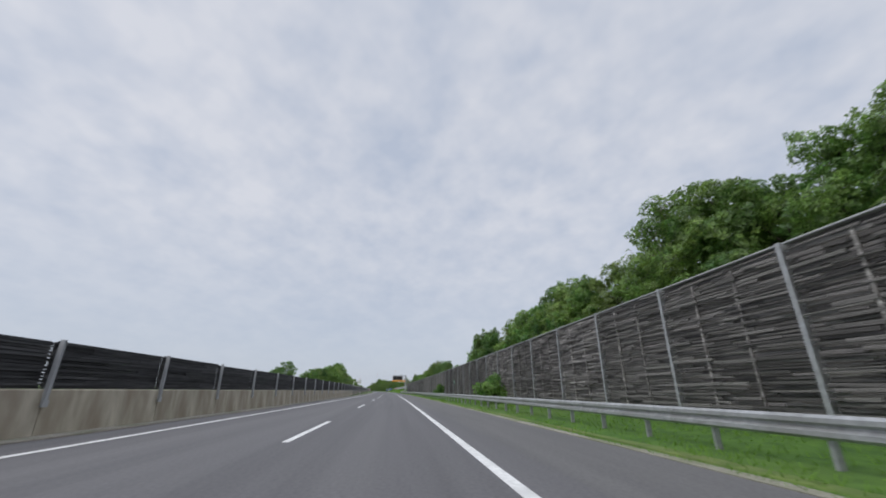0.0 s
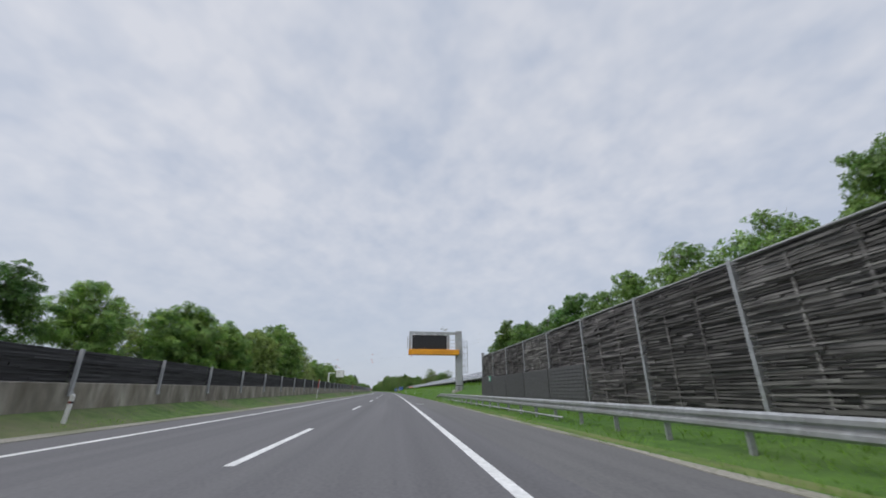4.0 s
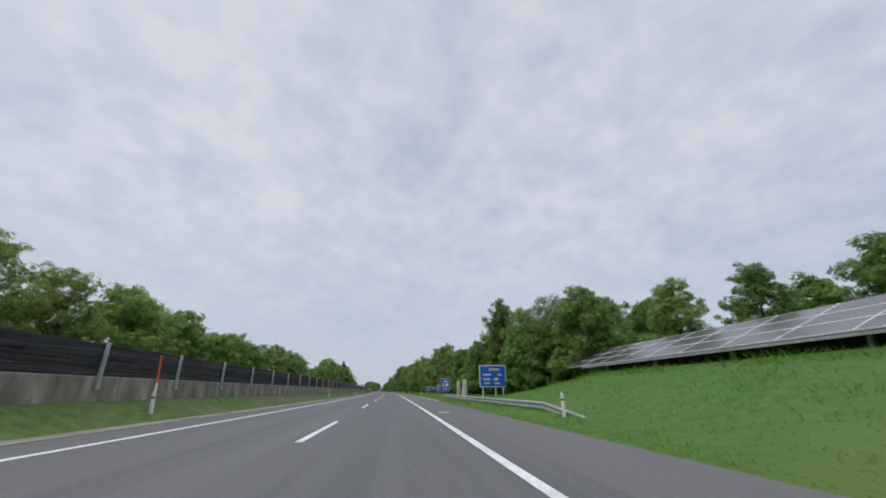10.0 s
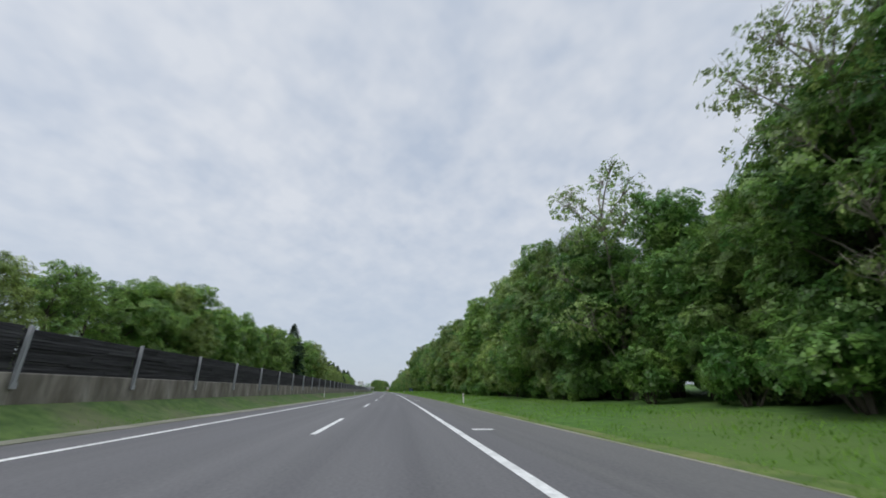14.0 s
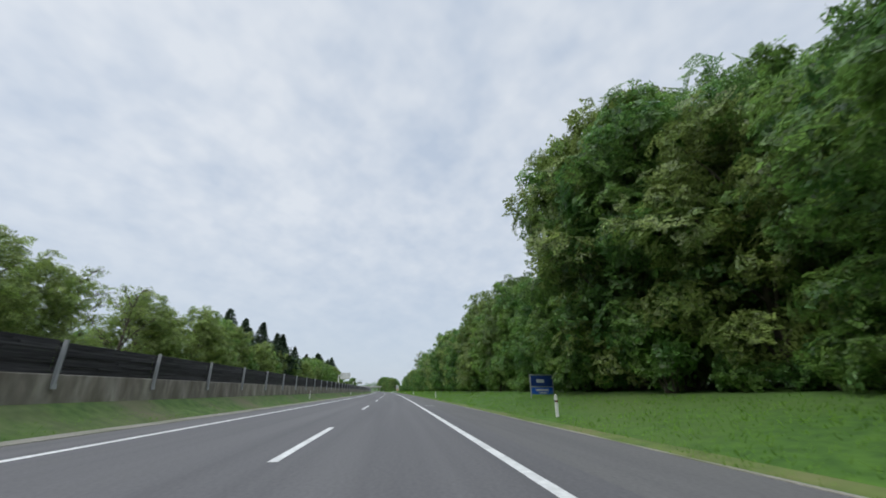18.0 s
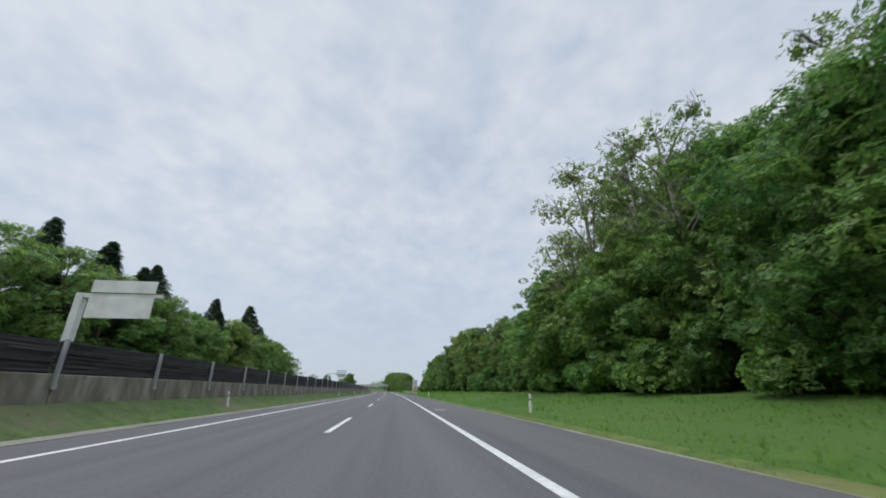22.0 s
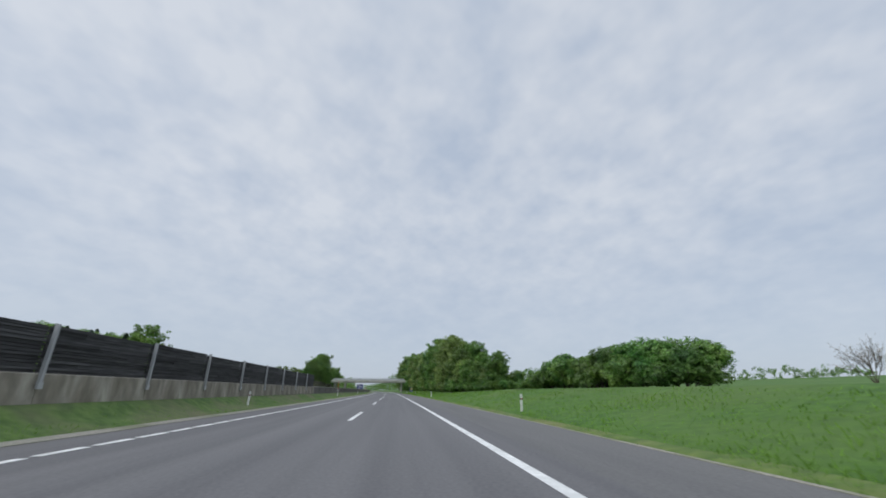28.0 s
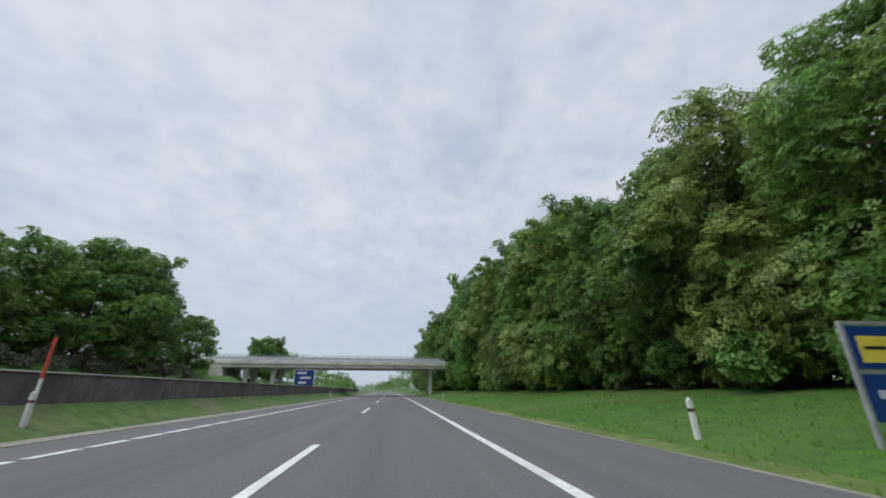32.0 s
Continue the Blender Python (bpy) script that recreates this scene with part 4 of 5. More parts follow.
# ---------------------------------------------------------------- overhead lines with warning balls
ball_mesh = Build()
for i in range(7):
    a = pi * i / 6
    for k in range(12):
        w = 2 * pi * k / 12
        ball_mesh.v.append((0.2 * sin(a) * cos(w) + 1e-5 * k, 0.2 * sin(a) * sin(w), 0.2 * cos(a)))
ball_mesh.f = [(i * 12 + k, i * 12 + (k + 1) % 12, (i + 1) * 12 + (k + 1) % 12, (i + 1) * 12 + k) for i in range(6) for k in range(12)]
ball_mesh = ball_mesh.mesh("warning_ball", RED, smooth=True)
for s8, z8, slant in ((264.4, 11.9, -0.56), (266.6, 13.6, -0.52), (269.6, 11.5, -0.62)):
    c = thing("power_line", "thin dark overhead line with red warning balls", "power line", M(s8, 8.0, 0), "power lines")

    def at_u(x):
        return (x, slant * x, z8 + 0.19 * x - 0.0035 * (x + 8) * (60 - x) * 0.25)

    part("wire", Build().tube([at_u(x) for x in range(-110, 81, 10)], [0.006] * 20, 5), STEEL, c)
    for x in (0.2, -11.8, -23.0, -34.0):
        part("warning_ball", ball_mesh, RED, c, m=Matrix.Translation(at_u(x)) @ Matrix.Diagonal((0.75, 0.75, 0.75, 1)))

# ---------------------------------------------------------------- trees and shrubs


def quad_mesh(name, pts, mat):
    """A mesh of separate quads from an array (n, 4, 3)."""
    n = len(pts)
    me = bpy.data.meshes.new(name)
    me.vertices.add(n * 4)
    me.vertices.foreach_set("co", pts.reshape(-1).astype(np.float32))
    me.loops.add(n * 4)
    me.loops.foreach_set("vertex_index", np.arange(n * 4, dtype=np.int32))
    me.polygons.add(n)
    me.polygons.foreach_set("loop_start", np.arange(0, n * 4, 4, dtype=np.int32))
    me.polygons.foreach_set("loop_total", np.full(n, 4, dtype=np.int32))
    me.materials.append(mat)
    me.update(calc_edges=True)
    return me


def leaf_quads(rg, centres, normals, size, long=1.35):
    """Pointed leaf sprays at the given places, facing roughly along the normals."""
    n = len(centres)
    nrm = normals + rg.normal(0, 0.55, (n, 3))
    nrm /= np.linalg.norm(nrm, axis=1, keepdims=True) + 1e-9
    t = np.cross(nrm, rg.normal(0, 1, (n, 3)))
    t /= np.linalg.norm(t, axis=1, keepdims=True) + 1e-9
    b = np.cross(nrm, t)
    sz = (size * rg.uniform(0.55, 1.3, n))[:, None]
    a, c = t * sz * long * 0.5, b * sz * 0.5
    bend = nrm * sz * 0.16
    off = rg.uniform(-0.25, 0.25, n)[:, None]
    return np.stack([centres - a, centres + c + a * off + bend, centres + a, centres - c + a * off + bend], axis=1)


def clump_points(rg, clumps, n, inner=0.55, flat=0.85):
    """Points on and in the outer part of clumps (x, y, z, r), with their outward directions."""
    w = clumps[:, 3] ** 2
    pick = rg.choice(len(clumps), n, p=w / w.sum())
    d = rg.normal(0, 1, (n, 3))
    d /= np.linalg.norm(d, axis=1, keepdims=True)
    d[:, 2] *= flat
    rad = clumps[pick, 3] * (inner + (1.05 - inner) * rg.random(n) ** 0.6)
    p = clumps[pick, :3] + d * rad[:, None]
    return p, d


def broad_tree(seed, leaves, size, mat, height=10.0, wide=0.30, low=0.16, sparse=False, twigs=13):
    """Trunk with limbs, and a crown of leaf clumps; drawn 10 m high."""
    rg = np.random.default_rng(seed)
    n = 34 if not sparse else 20
    cl = []
    for i in range(n):
        f = low + (0.97 - low) * (i + rg.uniform(0, 0.8)) / n
        reach = wide * height * (math.sin(pi * min(1, (f - low) / (1 - low) * 0.82 + 0.16)) ** 0.65)
        a = i * 2.4 + rg.uniform(-0.5, 0.5)
        rr = reach * rg.uniform(0.35, 0.85)
        cl.append((rr * cos(a), rr * sin(a), f * height - 0.4, rg.uniform(0.075, 0.15) * height * (0.75 if f > 0.85 else 1.0)))
    for i in range(0 if sparse else 26):
        x, y, z, r = cl[rg.integers(n // 3, n)]
        a, up = rg.uniform(0, 2 * pi), rg.uniform(0.2, 1.0)
        side = math.sqrt(1 - up * up)
        k = r * rg.uniform(1.05, 1.45)
        cl.append((x + k * side * cos(a), y + k * side * sin(a), z + k * up * 0.85, rg.uniform(0.025, 0.05) * height))
    cl = np.array(cl)
    tr = Build()
    bend = rg.uniform(-0.3, 0.3, 2)
    spine = [(bend[0] * f * f * 1.5, bend[1] * f * f * 1.5, f * height * 0.85 - 0.35) for f in np.linspace(0, 1, 7)]
    tr.tube(spine, [0.19, 0.16, 0.14, 0.11, 0.085, 0.06, 0.025], 7)
    limbs = cl if sparse else cl[:n:2]
    for x, y, z, r in limbs:
        z0 = max(0.3, z - hypot(x, y) * 0.9 - 0.4)
        f = min(1, (z0 + 0.35) / (height * 0.85))
        x0, y0 = bend[0] * f * f * 1.5, bend[1] * f * f * 1.5
        mid = ((x0 + x) * 0.45, (y0 + y) * 0.45, z0 + (z - z0) * 0.55)
        tr.tube([(x0, y0, z0), mid, (x, y, z)], [0.045, 0.03, 0.01] if sparse else [0.065, 0.045, 0.015], 5)
        if sparse:
            for _ in range(twigs):
                d = rg.normal(0, 1, 3)
                d[2] = abs(d[2]) * 0.9
                d = d / np.linalg.norm(d) * r * rg.uniform(0.55, 1.05)
                q = rg.normal(0, 0.12, 3)
                k = rg.uniform(0.75, 1.0)
                tr.tube([(x * k, y * k, z - 0.35 * (1 - k) * 4), (x + d[0] * 0.5 + q[0], y + d[1] * 0.5 + q[1], z + d[2] * 0.4 + q[2]), (x + d[0], y + d[1], z + d[2])], [0.018, 0.011, 0.005], 3, False)
    p, d = clump_points(rg, cl, leaves, 0.45 if not sparse else 0.3, 0.62)
    keep = p[:, 2] > 0.05
    p, d = p[keep], d[keep]
    d = d + np.array([0, 0, 0.7])
    return tr.mesh("trunk", TWIG if sparse else BARK), quad_mesh("crown", leaf_quads(rg, p, d, size), mat)


def spruce(seed, leaves, height=10.0, thick=1.0):
    rg = np.random.default_rng(seed)
    tr = Build().tube([(0, 0, -0.3), (0, 0, height * 0.5), (0, 0, height * 0.97)], [0.16, 0.09, 0.02], 6)
    f = rg.random(leaves) ** 0.8
    lay = f
    a = rg.uniform(0, 2 * pi, leaves)
    k = np.round(a / (2 * pi) * 11 + lay * 31)
    a = k / 11 * 2 * pi + rg.normal(0, 0.2, leaves)
    reach = ((1 - lay) ** 0.85 * height * 0.20 + 0.1) * (0.78 + 0.3 * np.sin(k * 12.9))
    rr = reach * rg.uniform(0.25, 1.0, leaves) ** 0.7
    p = np.stack([rr * np.cos(a), rr * np.sin(a), lay * height * 0.93 + 0.5 - rr * 0.28 + rg.normal(0, 0.05, leaves)], axis=1)
    d = np.stack([np.cos(a) * 0.5, np.sin(a) * 0.5, np.full(leaves, 0.9)], axis=1)
    return tr.mesh("trunk", BARK), quad_mesh("crown", leaf_quads(rg, p, d, (0.10 + 0.24 * (1 - f)) * thick, 2.2), NEEDLE)


def vase_tree(seed, height=10.0):
    """Several slender stems that spread upwards and fork into fine budding twigs."""
    rg = np.random.default_rng(seed)
    tr, tips = Build(), []

    def branch(p, d, long, r, level):
        path, q = [p], p
        for _ in range(3):
            d = d + rg.normal(0, 0.10, 3) + np.array([0, 0, 0.05])
            d = d / np.linalg.norm(d)
            q = q + d * long / 3
            path.append(q)
        tr.tube(path, [r, r * 0.8, r * 0.62, r * 0.45], 5 if level < 2 else 3, False)
        if level == 3:
            tips.extend((path[2], path[3]))
            return
        for k in range((5, 4, 4)[level]):
            at = path[1 + k % 3] if level else path[k % 2 + 2]
            branch(at, d + rg.normal(0, 0.30, 3), long * rg.uniform(0.5, 0.75), r * 0.5, level + 1)

    for k in range(6):
        a = 2 * pi * k / 6 + rg.uniform(-0.3, 0.3)
        out = rg.uniform(0.08, 0.32)
        branch(np.array([0.1 * cos(a), 0.1 * sin(a), -0.3]), np.array([out * cos(a), out * sin(a), 1.0]), height * rg.uniform(0.38, 0.46), 0.085, 0)
    tips = np.array(tips)
    tips = tips[rg.random(len(tips)) < 0.75]
    return tr.mesh("trunk", BARK), quad_mesh("crown", leaf_quads(rg, tips + rg.normal(0, 0.05, tips.shape), rg.normal(0, 1, tips.shape), 0.16), BUD)


BUD = material("opening_buds", (0.22, 0.18, 0.15), (0.40, 0.34, 0.28), 2, 0.8, island=0.3)


def shrub_mesh(seed, leaves, size, mat):
    rg = np.random.default_rng(seed)
    cl = []
    for i in range(11):
        a, rr = rg.uniform(0, 2 * pi), rg.uniform(0, 1.0)
        cl.append((rr * cos(a) * 1.2, rr * sin(a) * 1.2, rg.uniform(0.45, 1.9) * (1.15 - 0.35 * rr), rg.uniform(0.45, 0.75)))
    cl = np.array(cl)
    st = Build()
    for x, y, z, r in cl[::2]:
        st.tube([(x * 0.15, y * 0.15, -0.2), (x * 0.6, y * 0.6, z * 0.6), (x, y, z)], [0.04, 0.03, 0.01], 5)
    p, d = clump_points(rg, cl, leaves, 0.4)
    p[:, 2] = np.abs(p[:, 2])
    return st.mesh("woody_base", BARK), quad_mesh("foliage", leaf_quads(rg, p, d + np.array([0, 0, 0.4]), size), mat)


FULL = [broad_tree(10 + i, 6000, 0.38, LEAF, wide=w, low=l) for i, (w, l) in enumerate(((0.30, 0.10), (0.34, 0.08), (0.27, 0.12), (0.32, 0.10), (0.36, 0.08)))]
BACK = [broad_tree(30 + i, 1300, 0.82, LEAF, wide=0.33, low=0.15) for i in range(3)]
LIGHT = [broad_tree(50 + i, 1700, 0.26, PALE_LEAF, wide=0.30, low=0.22, sparse=True) for i in range(3)]
MIXED = [broad_tree(60 + i, 2800, 0.52, PALE_LEAF, wide=0.31, low=0.12) for i in range(2)]
BARE = [vase_tree(56), vase_tree(57)]
AIRY = [broad_tree(40 + i, 2300, 0.40, LEAF, wide=0.32, low=0.2, sparse=True) for i in range(3)]
SPRUCE = [spruce(70 + i, 3200) for i in range(3)]
FAR_SPRUCE = [spruce(76 + i, 900, thick=2.0) for i in range(3)]
SHRUB = [shrub_mesh(80 + i, 1000, 0.32, LEAF) for i in range(4)]
BRUSH = [shrub_mesh(90 + i, 420, 0.2, material("dry_brush", (0.075, 0.080, 0.050), (0.175, 0.180, 0.115), 2, 0.9, island=0.45)) for i in range(2)]
LABEL = {"full": "dense green broadleaf tree at the roadside", "back": "green broadleaf tree deeper in the wood",
         "light": "thin pale tree with bare twigs and few young leaves", "mixed": "pale green tree in young leaf", "bare": "nearly bare small tree with fine twigs and buds", "airy": "open-crowned green tree with visible branches",
         "spruce": "dark green spruce behind the road", "shrub": "low green leafy shrub in the grass"}
POOL = {"full": FULL, "back": BACK, "light": LIGHT, "bare": BARE, "mixed": MIXED, "airy": AIRY, "spruce": SPRUCE, "far_spruce": FAR_SPRUCE, "shrub": SHRUB, "brush": BRUSH}
rt = random.Random(21)


HEAPS = {}


def heap(name, kind, s, u, height, wide=1.0):
    """Adds a tree or shrub to a wood that is one object."""
    trunk, crown = rt.choice(POOL[kind])
    k = height / (2.4 if kind in ("shrub", "brush") else 10.0)
    m = np.array(M(s, u, ground_z(s, u), rt.uniform(0, 360)) @ Matrix.Diagonal((k * wide, k * wide, k, 1)))
    for me, key in ((trunk, "wood"), (crown, "leaf")):
        v = np.zeros(len(me.vertices) * 3)
        me.vertices.foreach_get("co", v)
        v = v.reshape(-1, 3) @ m[:3, :3].T + m[:3, 3]
        if key == "leaf":
            HEAPS.setdefault((name, crown.materials[0].name), []).append(v.reshape(-1, 4, 3))
        else:
            HEAPS.setdefault((name, "bark"), []).append(v[[q for f in me.polygons if len(f.vertices) == 4 for q in f.vertices]].reshape(-1, 4, 3))


def raise_heaps(name, label):
    """One object of all that was heaped under a name."""
    mats, groups = [], []
    for (n, mat), quads in HEAPS.items():
        if n == name:
            mats.append(bpy.data.materials[mat])
            groups.append(np.concatenate(quads))
    me = quad_mesh(name, np.concatenate(groups), mats[0])
    for mt in mats[1:]:
        me.materials.append(mt)
    me.polygons.foreach_set("material_index", np.concatenate([np.full(len(g), i, dtype=np.int32) for i, g in enumerate(groups)]))
    single(name, me, mats[0], label, "wood", kind="stuff")


def plant(kind, s, u, height, wide=1.0, sink=0.0):
    trunk, crown = rt.choice(POOL[kind])
    unit = 2.4 if kind in ("shrub", "brush") else 10.0
    k = height / unit
    name = "shrub" if kind == "shrub" else "tree"
    m = M(s, u, ground_z(s, u) - sink, rt.uniform(0, 360)) @ Matrix.Rotation(radians(rt.uniform(-3, 3)), 4, "X") @ Matrix.Diagonal((k * wide, k * wide, k, 1))
    t = thing(name, LABEL[kind], name, m, "roadside " + name + "s")
    part("woody_base" if kind == "shrub" else "trunk", trunk, trunk.materials[0], t)
    part("foliage" if kind == "shrub" else "crown", crown, crown.materials[0], t)
    return t


# height of the wood's edge above the road, right side
RIGHT_TOP = [(385, 8), (392, 9.6), (399, 10.4), (403, 9), (405, 7.8), (410, 9.6), (414, 8.8), (422, 8.6), (438, 7.8), (444, 8.6), (448, 10.4), (456, 12.2), (466, 12), (485, 10.6), (500, 12), (509, 12.4), (512, 10.6), (515, 8.6),
             (518, 11.8), (522, 14.6), (525, 14.2), (528, 12.8), (534, 15), (538, 14.2), (545, 13.2), (560, 12.8), (586, 14.4), (600, 14), (613, 14.8), (618, 13), (621, 13), (624, 9.8), (627, 12), (630, 14),
             (652, 13.4), (656, 12), (661, 13), (664, 17.6), (670, 20), (674, 18.5), (677, 12), (684, 12.2), (698, 14.2), (712, 13.6), (726, 13.6), (732, 14.4), (738, 14.3), (745, 12.9), (751, 12.7),
             (760, 12), (766, 11.4), (770, 12.4), (774, 13.6), (779, 13.8), (784, 12.6), (797, 13), (802, 11.2), (804, 14.4), (808, 16.5), (816, 17.4), (820, 11.5), (824, 8.6), (850, 10.2), (860, 11), (872, 11.4), (879, 10.6),
             (883, 7), (890, 9.4), (905, 10.6), (911, 10.4), (915, 9.2), (918, 10.6), (922, 9.8), (928, 7.6)]
RIGHT_TOP2 = [(1076, 6.2), (1081, 8), (1084, 10.6), (1090, 13.2), (1104, 13.6), (1109, 16), (1113, 13.4), (1117, 11.4), (1121, 13.6), (1125, 15.6), (1129, 15.6), (1134, 13.6), (1149, 12.8), (1155, 12), (1163, 14.2), (1176, 16.6),
              (1197, 18.4), (1230, 19), (1290, 18)]
PALE_AT = ((386, 398), (519, 525), (765, 780), (796, 799), (803, 819), (1112, 1119))
for prof in (RIGHT_TOP, RIGHT_TOP2):
    xs, ys = [p[0] for p in prof], [p[1] for p in prof]
    s = xs[0]
    while s < xs[-1]:
        top = min(between(s + k, xs, ys) for k in (-1.0, 0, 1.0))
        u = rt.uniform(14.4, 15.8)
        pale = any(a < s < b for a, b in PALE_AT)
        if not (1214 < s < 1230):
            plant("light" if pale else rt.choice(("mixed", "mixed", "mixed", "full", "full", "full", "full", "full", "full")), s, u, (top - ground_z(s, u)) * rt.uniform(0.9, 1.07), rt.uniform(0.95, 1.15))
            if pale:
                plant("full", s + 1.0, 14.2, min(8.6, top * 0.66) * rt.uniform(0.85, 1.1), 1.2)
        s += rt.uniform(3.4, 4.6)
    s = xs[0] + 3
    while s < xs[-1]:
        u = rt.uniform(18.5, 22)
        if not (1214 < s < 1230):
            heap("wood_inner", "back", s, u, (between(s, xs, ys) - 1) * rt.uniform(0.8, 0.98), 1.1)
        s += rt.uniform(4.0, 6.0)
    s = xs[0] + 2
    while s < xs[-1]:
        heap("wood_inner", "shrub", s, rt.uniform(16.4, 18.0), rt.uniform(3.0, 4.6), 1.3)
        if int(s) % 2:
            heap("wood_inner", "shrub", s, rt.uniform(19.5, 22.0), rt.uniform(2.6, 3.6), 1.7)
        s += rt.uniform(2.6, 3.6)
    s = xs[0] + 2
    while s < xs[-1]:
        if not (1214 < s < 1230):
            plant("shrub", s, rt.uniform(12.9, 14.0), rt.uniform(1.5, 3.2), rt.uniform(0.9, 1.25))
        s += rt.uniform(2.4, 4.2)

# behind the timber barrier
s = -60.0
while s < 190:
    top = between(s, [0, 8, 11, 13, 16, 19, 26, 36, 43, 46, 50, 54, 58, 68, 82, 86, 90, 96, 112, 150, 180, 190], [7.2, 7.2, 7.8, 8.5, 8.6, 7.5, 7.7, 7.2, 5.4, 6.2, 6.9, 6.0, 6.5, 6.4, 6.4, 7.3, 5.7, 7.4, 8.3, 7.2, 7.2, 6.8])
    if not (51.5 < s < 55 or 60 < s < 76) and rt.random() < (0.62 if 76 < s < 130 else 0.93):
        plant(rt.choice(("full", "full", "mixed", "airy")), s, rt.uniform(14.2, 15.5), top * rt.uniform(0.9, 1.03) * (1.12 if s < 60 else 1.0), rt.uniform(0.85, 1.15))
    s += rt.uniform(2.0, 3.0) if s < 52 else rt.uniform(2.8, 4.2)
for s, u, h in ((29, 9.5, 2.1), (31.5, 9.6, 1.5), (64, 9.6, 1.7), (68, 9.5, 1.3)):
    plant("shrub", s, u, h)

for s, h in ((44.6, 7.0), (47.2, 7.8), (49.6, 7.6), (52, 7.4), (81.4, 6.4), (86, 6.7), (87.6, 6.0), (96, 7.0), (98.5, 6.6), (112, 8)):
    plant("full", s, 13.6, h, 0.8)
for s, u, h, k in ((402.8, 13.9, 10.4, "full"), (410.6, 14.6, 10.8, "light"), (621.6, 13.6, 14.6, "full"), (629, 14.8, 14.8, "full"), (633, 15, 15, "full"), (509.6, 14, 13, "light")):
    plant(k, s, u, h, 0.75)

# above the solar panels
for s, u, h, k in ((193, 19, 6.2, "full"), (197, 20, 7, "full"), (202, 19.5, 6.6, "full"), (207, 20, 6.2, "full"), (213, 21, 6.4, "full"), (219, 21, 6.0, "full"),
                   (204, 23, 7.6, "full"), (210, 23.5, 7.4, "full"), (216, 24, 6.8, "full"), (199, 23, 7.4, "full"), (232, 26, 10.6, "airy"), (235.5, 26.5, 8.0, "airy"), (299, 24, 6.6, "light"), (305, 20, 4.6, "light"), (328.5, 21, 8.8, "light"), (325, 21, 7.4, "light"), (322, 21.5, 6.6, "light"), (327, 23, 5.4, "mixed"), (334, 20.5, 5.8, "light"), (338, 21, 5.0, "mixed"),
                   (321, 23, 4.6, "airy"), (336, 19, 4.4, "mixed"), (341, 19.5, 4.6, "mixed"), (346, 20, 4.8, "mixed"), (351, 20, 4.8, "mixed"),
                   (356, 20.5, 4.2, "full"), (361, 20, 4.2, "mixed"), (366, 19.5, 4.4, "full"), (371, 19.5, 4.4, "full"), (376, 19, 4.6, "full"), (381, 18.5, 5.4, "mixed")):
    plant(k, s, u, h, 1.15)
for s, u, h in ((263, 17, 1.6), (266, 17.3, 1.5), (282, 17.4, 1.6)):
    plant("light", s, u, h * 1.5)
s = 325.0
while s < 384:
    heap("wood_inner", "back", s, rt.uniform(25, 29), rt.uniform(5.2, 6.6), 1.2)
    s += 5.5

# low growth and single trees round the field
for s, u, h, k in ((934, 14, 5.2, "full"), (938, 15, 4.8, "light"), (943, 14.5, 3.6, "full"), (948, 15, 3.4, "full"), (953, 15.5, 3.2, "full"), (958, 16, 2.8, "full"),
                   (1003.5, 12.6, 5.5, "bare"), (1010, 19, 2.6, "bare"), (1002, 17.5, 2.4, "bare"), (996, 16.5, 2.6, "bare"), (1006, 22, 2.4, "bare"), (1000, 21, 2.6, "bare"), (1018, 24, 2.2, "bare"), (1052, 15.0, 4.9, "full"), (1061.5, 16, 3.6, "mixed"), (1066, 15.5, 4.6, "full"), (1071, 15, 5.4, "full")):
    plant(k, s, u, h, 1.25 if h < 5.2 else 1.15)
s = 1019.0
while s < 1078:
    low = 1.2 if s < 1036 else 0.62 if s < 1049 else 1.0
    plant("shrub", s, rt.uniform(14.6, 15.6), rt.uniform(1.4, 2.1) * low, 1.3)
    plant("shrub", s + 0.8, rt.uniform(16.2, 17.8), rt.uniform(1.7, 2.3) * low, 1.3)
    s += rt.uniform(1.6, 2.2)
s = 931.0
while s < 963:
    plant("shrub", s, rt.uniform(14.2, 16.2), rt.uniform(1.8, 2.7) * (1.0 if s < 950 else 0.75), 1.3)
    s += rt.uniform(1.7, 2.5)
for s, u, h in ((998, 24, 1.3), (990, 25, 1.2)):
    plant("shrub", s, u, h, 1.3)

# left side, beyond the opposite carriageway
LEFT_TOP = [(186, 11.4), (200, 12), (218, 13.6), (232, 13), (246, 16.6), (258, 18), (264, 18.4), (269, 16), (276, 15.4), (284, 13.4), (288, 10), (292, 7), (296, 7), (300, 11), (303, 12.6), (312, 12.6), (320, 10.8), (337, 12.8), (346, 10.4), (351, 13.4), (356, 17.4),
            (361, 15.8), (368, 12.6), (412, 11.8), (430, 10.6), (482, 12.4), (494, 10), (502, 7.4), (507, 12), (513, 8.6), (526, 10.4), (546, 13), (558, 16), (572, 15), (600, 15.5), (642, 17.5), (660, 16.5), (672, 13), (700, 13),
            (726, 12.4), (740, 11), (780, 10.8), (800, 12.5), (824, 14.6), (834, 12.4), (868, 12.4), (880, 13), (899, 12.6), (906, 9.5)]
xs, ys = [p[0] for p in LEFT_TOP], [p[1] for p in LEFT_TOP]
s = 186.0
